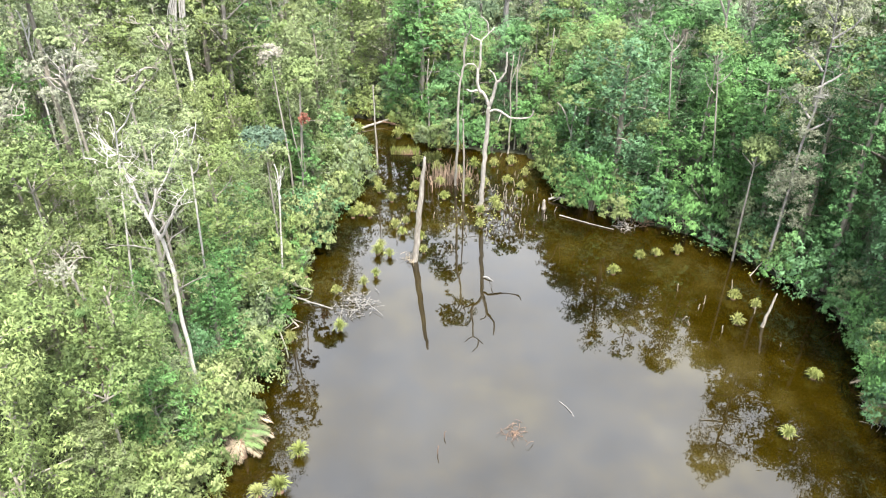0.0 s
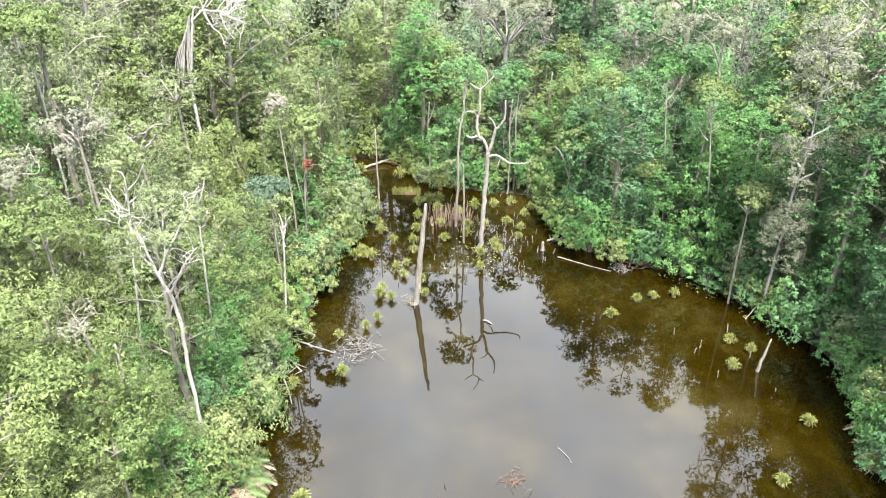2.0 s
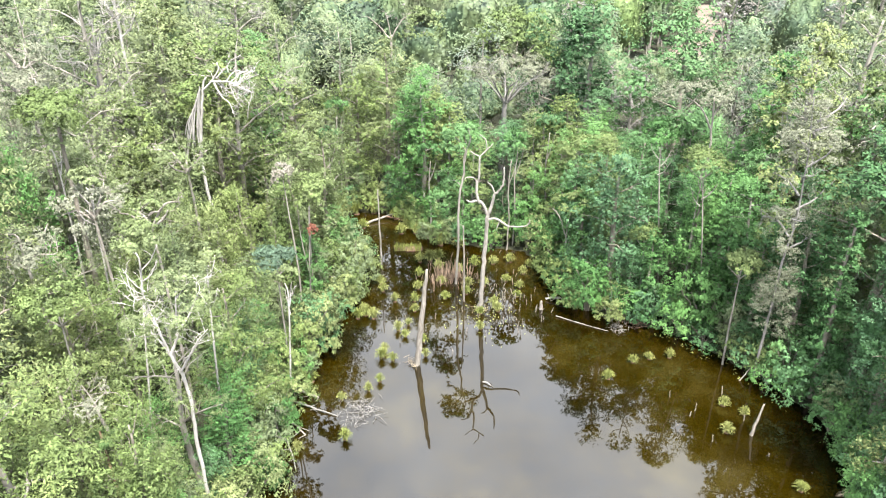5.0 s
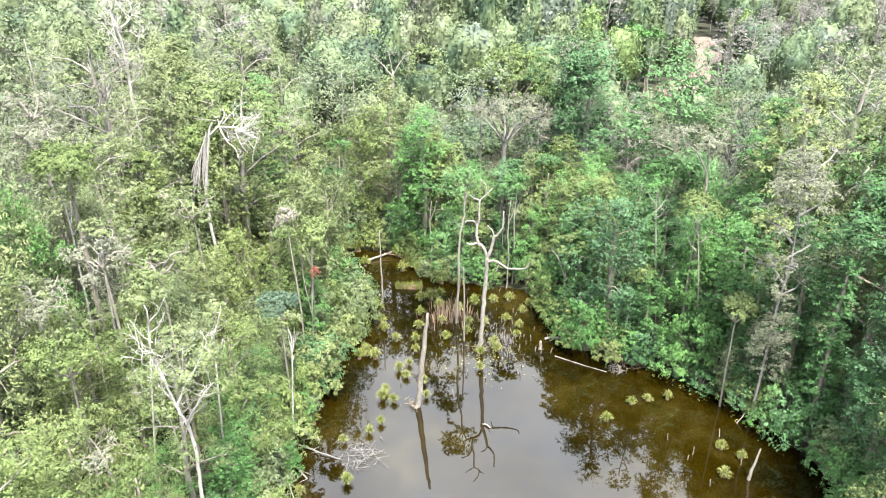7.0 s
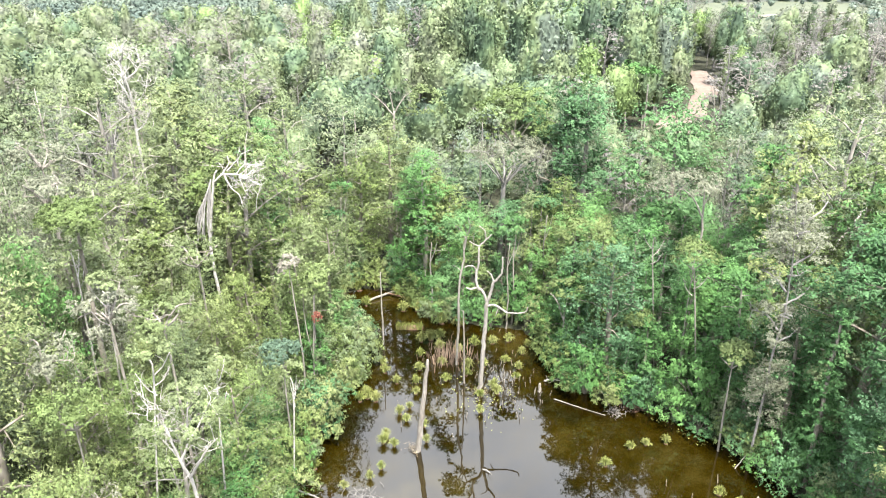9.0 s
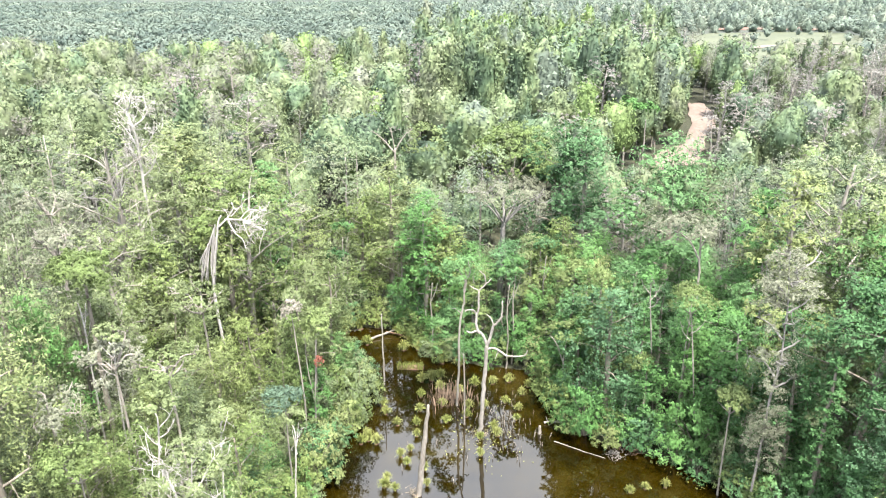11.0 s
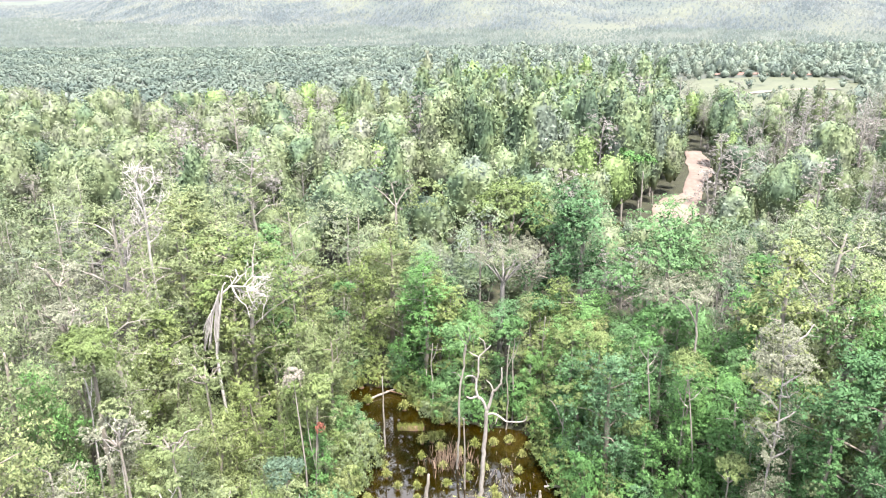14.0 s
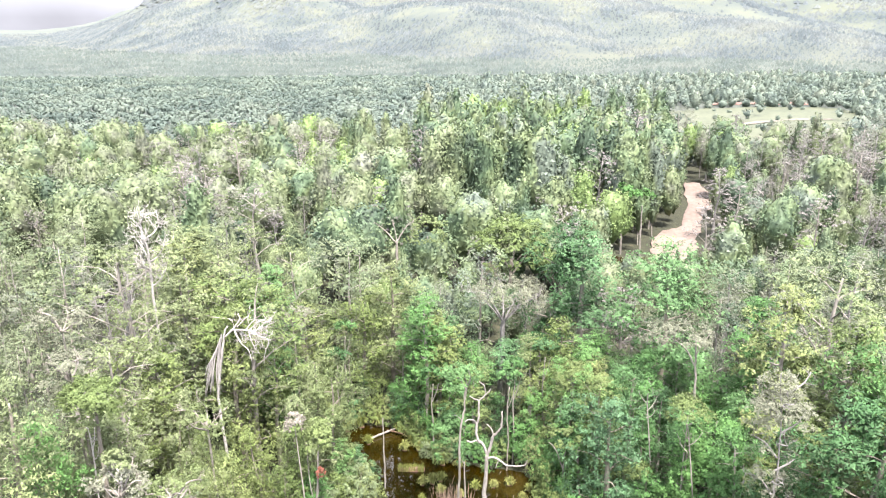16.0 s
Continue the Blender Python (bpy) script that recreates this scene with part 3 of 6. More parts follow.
def tree_shape(style, seed, detail=1.0, size=0.25):
    """Wood and leaves of one tree of a style, about 14 m high. detail: 1 near the pond, less farther off."""
    rng = np.random.default_rng(seed)
    L, W = size, size * 0.74
    crown, far = Mesh_parts(), detail < 0.5

    def cnt(n):
        return max(4, int(n * detail))

    def heart(tips, r, tall=0.9):
        if not far:
            crown.add(*inner_leaves(rng, tips * [0.88, 0.88, 1] - [0, 0, 0.25], r * 1.2, 24, L * 1.5, tall))
    if style == "broad":
        wood, tips = grow(rng, 14, 3.2, 0.30, 11, 0.42, twigs=2, sparse=far)
        tips = tips + rng.normal(0, 0.25, tips.shape)
        heart(tips, 0.5)
        crown.add(*clump_leaves(rng, tips, rng.uniform(0.85, 1.5, len(tips)), cnt(200), L * 1.15, W * 0.66, 0.9, 0.1, 1.0, 0.62))
    elif style == "tall":
        wood, tips = grow(rng, 15, 2.1, 0.20, 15, 0.25, twigs=1, sparse=far)
        heart(tips, 0.32, 1.1)
        crown.add(*clump_leaves(rng, tips, rng.uniform(0.75, 1.25, len(tips)), cnt(190), L * 1.15, W * 0.62, 1.15, 0.08, 1.1, 0.62))
    elif style == "weeping":
        wood, tips = grow(rng, 14, 2.4, 0.22, 12, 0.45, twigs=2, sparse=far)
        heart(tips, 0.34, 1.5)
        crown.add(*clump_leaves(rng, tips, rng.uniform(0.6, 1.1, len(tips)), cnt(100), L * 1.2, W * 0.5, 1.3, 0.05, 1.5))
        hang = tips[rng.integers(0, len(tips), 80)] + rng.normal(0, 0.5, (80, 3))
        crown.add(*hanging_leaves(rng, hang, rng.uniform(1.5, 6.0, 80), cnt(42), L * 1.05, W * 0.5, 0.16))
    elif style == "vine_tower":
        wood, tips = grow(rng, 13, 1.4, 0.15, 14, 0.2, twigs=1, sparse=far)
        heart(tips, 0.42, 1.4)
        crown.add(*clump_leaves(rng, tips, rng.uniform(0.7, 1.15, len(tips)), cnt(130), L * 1.1, W * 0.64, 1.3, 0.08, 1.2, 0.6))
        hang = tips[rng.integers(0, len(tips), 44)] + rng.normal(0, 0.4, (44, 3))
        crown.add(*hanging_leaves(rng, hang, rng.uniform(1.5, 5.0, 44), cnt(34), L * 0.9, W * 0.6, 0.2))
    elif style == "feathery":
        wood, tips = grow(rng, 15, 2.9, 0.45, 10, 0.7, twigs=4, sparse=far)
        crown.add(*clump_leaves(rng, tips, rng.uniform(0.5, 1.0, len(tips)), cnt(64), L * 1.0, W * 0.4, 1.0, 0.1, 1.0))
    else:  # "bare": dead or leafless, a mesh of fine pale twigs
        wood, tips = grow(rng, 14, 2.6, 0.40, 11, 0.8, twigs=5, sparse=far)
        for t in tips:
            for _ in range(1 if far else 3):
                e = t + unit(rng.normal(size=3) + [0, 0, 0.6]) * rng.uniform(0.4, 1.1)
                wood.add(*tube(bend([t, (t + e) / 2 + rng.normal(0, 0.1, 3), e], 1), [0.05, 0.02] if far else [0.026, 0.01], 4))
        crown.add(*clump_leaves(rng, tips, rng.uniform(0.3, 0.7, len(tips)), cnt(6), L * 0.5, W * 0.5))
    return wood, crown


STYLE_LABEL = {
    "broad": "broad-crowned rainforest tree with clumped green leaves",
    "tall": "tall narrow swamp tree with layered green foliage",
    "weeping": "tree with hanging shoots and vine curtains",
    "vine_tower": "tree trunk smothered in climbing vines",
    "feathery": "thin-leaved tree with pale feathery crown",
    "bare": "leafless dead tree with silver-grey twigs",
}
PROTO = {}


def prototype(style, k):
    """Shapes 10 and up bear finer leaves, for the trees that the camera passes closest; 20 and up coarser twigs, for far ones."""
    if (style, k) not in PROTO:
        fine = k >= 10
        wood, crown = tree_shape(style, 100 + 17 * k + 1000 * list(STYLE_LABEL).index(style), 0.6 if k >= 20 else 1.8 if fine else 1.2, 0.34 if k >= 20 else 0.16 if fine else 0.215)
        tree = new("tree")
        part("trunk", wood, GREY_TWIG if style == "bare" else PALE_BARK if style in ("feathery", "tall") else BARK, tree)
        part("crown", crown, LEAF["mid"], tree)
        tagged(tree, STYLE_LABEL[style], "tree", "forest trees")
        PROTO[style, k] = tree
    return PROTO[style, k]


USED = set()


def plant(style, k, x, y, height, turn, leaf, wide=1.0, z=None):
    """A tree of a style at a place; leaf: which foliage it bears."""
    k = 10 + k % 2 if y < 46 and k < 20 else k
    src = prototype(style, k)
    zz = float(land(x, y)) if z is None else z
    s = height / 14
    m = Matrix.Translation((x, y, zz)) @ Matrix.Rotation(turn, 4, "Z") @ Matrix.Diagonal((s * wide, s * wide, s, 1))
    if (style, k) not in USED:
        USED.add((style, k))
        tree = src
        tree.matrix_basis = m
    else:
        tree = copy_thing(src, Matrix.Identity(4))
        tree.matrix_basis = m
    for c in tree.children:
        if c.name.startswith("crown"):
            c.material_slots[0].link = "OBJECT"
            c.material_slots[0].material = LEAF[leaf]
    return tree


# places kept for trees that are built one by one, and for open ground: x, y, radius
KEEP = [(-14, 31, 1.3), (-21, 62, 2.0), (-29, 66, 1.5), (7.3, 85, 4.0), (11, 113, 5.5), (-13.2, 55, 1.0), (26, 47.5, 1.3), (-24.2, 43.2, 1.5), (13.7, 69, 1.2), (12.3, 62, 1.2), (28.6, 44.5, 1.2),
        (25.3, 65.5, 1.4), (1.6, 63, 1.0), (-8.5, 118, 2.5), (-12, 30, 1.5), (-17.8, 28, 2.2), (27.6, 34, 1.5)]


def free(x, y):
    return all((x - a) ** 2 + (y - b) ** 2 > r * r for a, b, r in KEEP)


SAND_LINE = ((143, 150, 158, 167, 173, 188, 201, 214, 230), (46, 49, 52, 56, 60.8, 66.5, 73.0, 76, 79.5), (1.5, 3.5, 5.2, 4.3, 2.6, 2.5, 3.6, 3.6, 2.4))


def in_sand(x, y):
    return 140 < y < 234 and abs(x - np.interp(y, SAND_LINE[0], SAND_LINE[1])) < 1.5 + np.interp(y, SAND_LINE[0], SAND_LINE[2])


# trees that stand clear of the canopy in front of them: x, y, half width, height from which they show
CLEAR = [(7.3, 85, 5, 10.5), (10.7, 113, 6, 8), (-8.5, 118, 4.5, 11), (-3.2, 116, 4, 9), (25.5, 47.5, 2.5, 10), (24.5, 65.5, 3.5, 12), (-29, 66, 2.5, 22), (-21, 62, 5, 12)]
ASH = ((-83, 154), (-59, 157), (-47, 141), (-69, 198), (-55, 187), (-41, 203), (-33, 209), (-34, 122), (-66, 110), (-48, 123), (87, 182), (113, 217), (111, 200), (113, 190), (57, 139), (72, 163), (47, 125), (67, 125), (78, 129), (21, 123), (23, 84), (95, 205), (102, 175))
CLEAR += [(-0.5, 152, 3.5, 0.5), (40, 146.5, 4, 0.5), (-27.8, 47, 2.5, 21.5), (-18.6, 41, 2.5, 15), (-22.1, 41, 2.5, 15.5), (-24, 36, 2.5, 15), (-19.5, 51, 2.5, 15), (-33, 56, 2.5, 21.5), (-14.2, 31, 2.2, 9)]
STEMS = ((22.4, 54.7, 21.4, 13.7, 8.0), (19.5, 58.3, 18.6, 15.1, 11.5), (-11.5, 43.6, -11.1, 10.2, 5.6),
         (-25.3, 43.6, -25.1, 20.2, 18.2), (-22.4, 41.0, -22.1, 18.6, 15.4), (-14.4, 36.3, -13.9, 15.7, 13.4), (-18.3, 35.3, -17.2, 17.1, 14.5))
CLEAR += [(x, y, 1.3, z) for x, y, _, _, z in STEMS]
BRIGHT = ((23.5, 49.4, 9.4, 1.3, "lime"), (18.3, 58.0, 7.6, 1.2, "lime"), (21.6, 56.0, 15.2, 1.6, "lime"), (14.3, 73.0, 10.8, 1.7, "lime"), (-12.3, 46.0, 11.6, 1.3, "blue"), (-15.5, 24.5, 9.5, 2.0, "lime"), (-21.5, 33.5, 15.5, 1.7, "lime"))
CLEAR += [(x, y, 1.4, z - r) for x, y, z, r, _ in BRIGHT]
CLEAR += [(a, b, 3.5, 9.5 if a > 0 else 12.5) for a, b in ASH]


def capped(x, y, h):
    """Height of a tree, kept below the trees that stand clear behind it."""
    g = float(land(x, y))
    for a, b, w, z in CLEAR:
        if b - 18 < y < b + 1.5 and abs(x - a * (y + 7) / (b + 7)) < w:
            h = min(h, max(z + 0.3 * (b - y) - g, 4.0))
    return h


def canopy(x, y, d):
    """How high the trees stand at a place, d metres from the water."""
    if x > 8:
        return min((14.8 if x > 19 else 11.5) + 0.9 * d, 19.5) if y < 64 else min(11.5 + 1.1 * d, 18.5)
    return min(11.5 + 0.7 * d, 17.0)


def is_near(x, y, d):
    """The stretch of forest round the pond whose trees are set one by one."""
    return 13 < y < 88 and -40 < x < 45 and d < 19 and abs(x) <= 0.62 * y + 12


def plant_near_forest():
    rng = np.random.default_rng(7)
    for gy in np.arange(11, 98, 3.9):
        for gx in np.arange(-46, 48, 3.9):
            x, y = gx + rng.uniform(-1.6, 1.6), gy + rng.uniform(-1.6, 1.6)
            u, pick, turn, wide, k = rng.uniform(), rng.uniform(), rng.uniform(0, 6.28), rng.uniform(0.95, 1.3), int(rng.integers(0, 3))
            d = float(shore_distance(x, y))
            if d < 1.0 or not free(x, y) or not is_near(x, y, d):
                continue
            h = canopy(x, y, d) * (0.60 + 0.72 * u ** 1.5)
            if x < -6:
                style = "weeping" if pick < 0.46 else "broad" if pick < 0.60 else "tall" if pick < 0.72 else "vine_tower" if pick < 0.80 else "feathery" if pick < 0.96 else "bare"
                tone = rng.uniform()
                leaf = "olive" if tone < 0.52 else "mid" if tone < 0.62 else "grey" if tone < 0.93 else "lime"
            else:
                style = "broad" if pick < 0.40 else "tall" if pick < 0.66 else "vine_tower" if pick < 0.80 else "weeping" if pick < 0.90 else "feathery" if pick < 0.97 else "bare"
                tone = rng.uniform()
                leaf = "deep" if tone < 0.24 else "mid" if tone < 0.70 else "olive" if tone < 0.92 else "lime"
            if style == "broad" and d < 5:
                style = "tall" if pick < 0.3 else "weeping"
            if style == "feathery":
                leaf = "grey"
            if x < -8 and y < 29:
                leaf = "lime" if tone < 0.25 else "olive"
            h = capped(x, y, h)
            if x > 22 and y < 46 and leaf in ("mid", "blue"):
                leaf = "deep"
            plant(style, k, x, y, h, turn, leaf, wide)

    # a wall of creeper-clad trees along the water's edge
    ring = bend(np.column_stack([SHORE, np.zeros(len(SHORE))]), 12)[:, :2]
    run = np.concatenate([[0], np.cumsum(np.linalg.norm(np.diff(ring, axis=0), axis=1))])
    for s in np.arange(22, run[-1] - 22, 2.9):
        x, y = np.interp(s, run, ring[:, 0]) + rng.uniform(-0.6, 0.6), np.interp(s, run, ring[:, 1]) + rng.uniform(-0.6, 0.6)
        c = np.array([x - 7, y - 45])
        x, y = x + 2.2 * c[0] / np.linalg.norm(c), y + 2.2 * c[1] / np.linalg.norm(c)
        d, u, turn, k = float(shore_distance(x, y)), rng.uniform(), rng.uniform(0, 6.28), int(rng.integers(0, 3))
        if d < 0.7 or y < 20 or not free(x, y):
            continue
        leaf = ("mid" if u < 0.35 else "olive" if u < 0.85 else "lime") if x < -6 else ("mid" if u < 0.5 else "deep")
        leaf = "deep" if x > 18 and y < 50 else leaf
        plant("vine_tower" if u < 0.6 else "weeping", k, x, y, (rng.uniform(8.5, 15.5) if x > 10 else rng.uniform(6.5, 11.5)) if y < 66 else rng.uniform(4, 7), turn, leaf, rng.uniform(1.1, 1.5))


plant_near_forest()
def spread_out(protos, spots, rng):
    """Copies of shapes (v, q) joined into one: spots hold x, y, height scale, width scale."""
    vs, qs, n = [], [], 0
    for x, y, sh, sw in spots:
        v, q = protos[int(rng.integers(0, len(protos)))]
        a = rng.uniform(0, 6.28)
        c, s = math.cos(a) * sw, math.sin(a) * sw
        vs.append(np.column_stack([v[:, 0] * c - v[:, 1] * s + x, v[:, 0] * s + v[:, 1] * c + y, v[:, 2] * sh]))
        qs.append(q + n)
        n += len(v)
    z = np.repeat(land([s[0] for s in spots], [s[1] for s in spots]), [len(v) for v in vs])
    v = np.concatenate(vs)
    v[:, 2] += z
    return v, np.concatenate(qs)


CROWN = {  # radius, foot, top, clumps, clump radius, upright stretch
    "broad": (2.7, 4.6, 13.4, 18, 1.3, 1.0),
    "tall": (1.7, 3.4, 15.0, 17, 1.05, 1.3),
    "weeping": (2.1, 3.6, 14.0, 15, 1.1, 1.4),
    "vine_tower": (1.2, 1.0, 12.5, 14, 0.95, 1.3),
}


DOMES = {  # radius, foot, top, narrowing
    "broad": (3.1, 5.0, 13.6, 0.12),
    "tall": (1.9, 2.6, 15.2, 0.38),
    "weeping": (2.4, 3.2, 14.2, 0.25),
    "vine_tower": (1.6, 1.0, 12.8, 0.5),
}


def cloud_crown(style, seed, count, size):
    """Crown of a tree of the farther woods: upright clumps of leaf sprays round a dense heart."""
    g = np.random.default_rng(seed)
    reach, foot, top, k, pr, tall = CROWN[style]
    u = (np.arange(k) + g.uniform(0, 1, k)) / k
    a = np.arange(k) * 2.4 + g.uniform(-0.6, 0.6, k)
    ring = reach * np.sqrt(np.clip(1 - ((u - 0.35) / 0.72) ** 2, 0.02, 1)) * g.uniform(0.5, 1.05, k)
    c = np.column_stack([np.cos(a) * ring, np.sin(a) * ring, foot + (top - foot) * u + g.normal(0, 0.5, k)])
    r = pr * g.uniform(0.65, 1.35, k) * (1.15 - 0.4 * u)
    m = Mesh_parts()
    m.add(*inner_leaves(g, c * [0.85, 0.85, 1] - [0, 0, 0.25], r * 0.7, 18, size * 1.4, tall))
    m.add(*clump_leaves(g, c, r * 1.05, count, size * 1.2, size * 0.48, tall, 0.12, 1.4, 0.65, 0.4))
    if style == "weeping":
        m.add(*hanging_leaves(g, c, g.uniform(2, 5, k), count // 2, size, size * 0.5, 0.35))
    return m.arrays()


def twig_crown(seed, count, size, hang):
    """A thin crown: a haze of slender twigs and last leaves along rising limbs."""
    g = np.random.default_rng(seed)
    wood, tips = grow(g, 14.5, 2.7, 0.42, 11, 0.75, thick=0.9, twigs=4, sparse=True)
    m = Mesh_parts()
    m.add(*clump_leaves(g, tips, g.uniform(0.5, 1.0, len(tips)), count, size, size * 0.24, 1.0, 0.2, 0.0))
    if hang:
        m.add(*clump_leaves(g, tips, g.uniform(0.5, 1.1, len(tips)), count // 2, size * 0.6, size * 0.4, 1.1, 0.3))
    return wood.arrays(), m.arrays()


STREAM = ((-26, -16, -6, 1, 12, 26, 38, 47), (139, 135, 143, 152, 157, 153, 147, 151))


def build_woods():
    """The forest behind the pond, too many trees to count: one mass of crowns for each shade of green, with their trunks."""
    rng = np.random.default_rng(21)
    crowns = {s: [cloud_crown(s, 680 + k + 9 * i, 165, 0.23) for k in range(5)] for i, s in enumerate(CROWN)}
    crowns_mid, crowns_far = ({s: [lobed_crown(np.random.default_rng(base + k + 9 * i), r, a, b, n, size, 3, 0.32, slim) for k in range(6)] for i, (s, (r, a, b, slim)) in enumerate(DOMES.items())}
                              for base, n, size in ((700, 900, 0.5), (760, 480, 0.62)))
    stems = [grow(np.random.default_rng(500 + 7 * k), 14, 1.6, 0.3, 9, 0.4, thick=0.62, sparse=True)[0].arrays() for k in range(4)]
    thin = {"feathery": [twig_crown(820 + k, 24, 0.34, True) for k in range(4)], "bare": [twig_crown(840 + k, 22, 0.42, False) for k in range(4)]}
    groups = {}
    for gy in np.arange(-40, 262, 5.9):
        for gx in np.arange(-215, 215, 5.9):
            x, y = gx + rng.uniform(-2.4, 2.4), gy + rng.uniform(-2.4, 2.4)
            u, pick, tone = rng.uniform(), rng.uniform(), rng.uniform()
            dd = float(shore_distance(x, y))
            near = is_near(x, y, dd)
            if y < 12 and (abs(x) > 55 or rng.uniform() < 0.4):
                continue
            if near or abs(x) > 0.65 * max(y, 0) + 18 or not free(x, y) or in_sand(x, y) or dd < 2.5:
                continue
            if y > 170 and 95 < x < 0.62 * y and rng.uniform() < 0.25:
                continue
            gate = 96 < y < 152 and abs(x - 0.325 * y) < 10
            wood_edge = 157 < y < 245 and -7 < x < 0.33 * y - 3
            h = (0.95 + 0.6 * u) * 1.32 if wood_edge else (0.62 + 0.85 * u ** 1.6) * 1.05
            if -8 < x < 46 and abs(y - np.interp(x, *STREAM)) < 3.2:
                continue
            if gate:
                h = min(h, 0.018 * (158 - y))
                if h < 0.15:
                    continue
            h = capped(x, y, h * 14) / 14
            pale = (0.06 if wood_edge else 0.12) + 0.30 * step(60, 105, x) * step(150, 190, y)
            if tone < pale:
                style, shade = ("feathery", "grey") if pick < 0.62 else ("bare", "ash")
                h = capped(x, y, max(h, 0.95) * 14) / 14 if not gate else h
            else:
                style = ("tall" if pick < 0.6 else "broad" if pick < 0.85 else "weeping") if wood_edge else "broad" if pick < 0.48 else "tall" if pick < 0.70 else "weeping" if pick < 0.92 else "vine_tower"
                left = x < -4 + 6 * math.sin(y * 0.05) or y < 12
                shade = ("olive" if tone < 0.80 else "lime" if tone < 0.86 else "deep") if left else ("deep" if tone < (0.92 if wood_edge else 0.66) else "olive" if tone < 0.95 else "lime")
            groups.setdefault((style, shade), []).append((x, y, h, h * rng.uniform(0.9, 1.3) * (0.85 if style == "tall" else 1)))
    for shade in ("deep", "olive", "lime", "grey", "ash"):
        made, trunk = Mesh_parts(), Mesh_parts()
        for (style, sh), spots in groups.items():
            if sh != shade:
                continue
            if style in thin:
                for k in range(4):
                    some = spots[k::4]
                    if some:
                        seed = int(rng.integers(0, 9999))
                        trunk.add(*spread_out([thin[style][k][0]], some, np.random.default_rng(seed)))
                        made.add(*spread_out([thin[style][k][1]], some, np.random.default_rng(seed)))
                continue
            for shape, some in ((crowns, [p for p in spots if p[1] < 100]), (crowns_mid, [p for p in spots if 100 <= p[1] < 165]), (crowns_far, [p for p in spots if p[1] >= 165])):
                if some:
                    made.add(*spread_out(shape[style], some, rng))
            seen = [p for p in spots if p[1] < 165 or style == "tall"]
            if seen:
                trunk.add(*spread_out(stems, seen, rng))
        mass = part("woods", made, WOODS[shade])
        tagged(mass, {"deep": "deep green rainforest canopy", "olive": "yellow-green rainforest canopy", "lime": "bright lime-green tree crowns", "grey": "grey feathery half-bare tree crowns", "ash": "leafless ash-grey tree crowns"}[shade], "forest", kind="stuff")
        if trunk.n:
            part("trunks", trunk, GREY_TWIG if shade in ("grey", "ash") else PALE_BARK, mass)


build_woods()


def build_stream():
    """A narrow brown creek between the front trees and the tall grove."""
    p = bend(np.column_stack([*STREAM, np.zeros(8)]), 8)
    d = unit(np.gradient(p, axis=0))
    side = np.column_stack([-d[:, 1], d[:, 0], 0 * d[:, 0]])
    wide = (1.9 + 0.5 * np.sin(p[:, 0] * 0.4))[:, None]
    bank = np.stack([p - side * wide, p + side * wide], 1)
    bank[..., 2] = land(bank[..., 0], bank[..., 1]).max(1)[:, None] + 0.12
    k = np.arange(len(p) - 1)
    tagged(part("stream", (bank.reshape(-1, 3), np.stack([2 * k, 2 * k + 1, 2 * k + 3, 2 * k + 2], 1)), WATER), "narrow tea-brown creek in the forest", "water", kind="structure")


build_stream()


def palm_shape(rng, fronds=28):
    """A far palm: a rounded head of arching fronds."""
    m = Mesh_parts()
    m.add(*lobed_crown(rng, 1.7, 2.2, 5.6, 10, 0.8, 2, 0.35))
    a = np.arange(fronds) * 2.4 + rng.uniform(-0.3, 0.3, fronds)
    e = rng.uniform(-0.1, 1.1, fronds)
    o = np.column_stack([np.cos(a) * np.cos(e), np.sin(a) * np.cos(e), np.sin(e)])
    m.add(*leaves(rng, o * [2.3, 2.3, 1.5] * rng.uniform(0.8, 1.15, (fronds, 1)) + [0, 0, 5.0], unit(o + [0, 0, 0.35]), 2.5, 0.7, 1.1))
    return m.arrays()


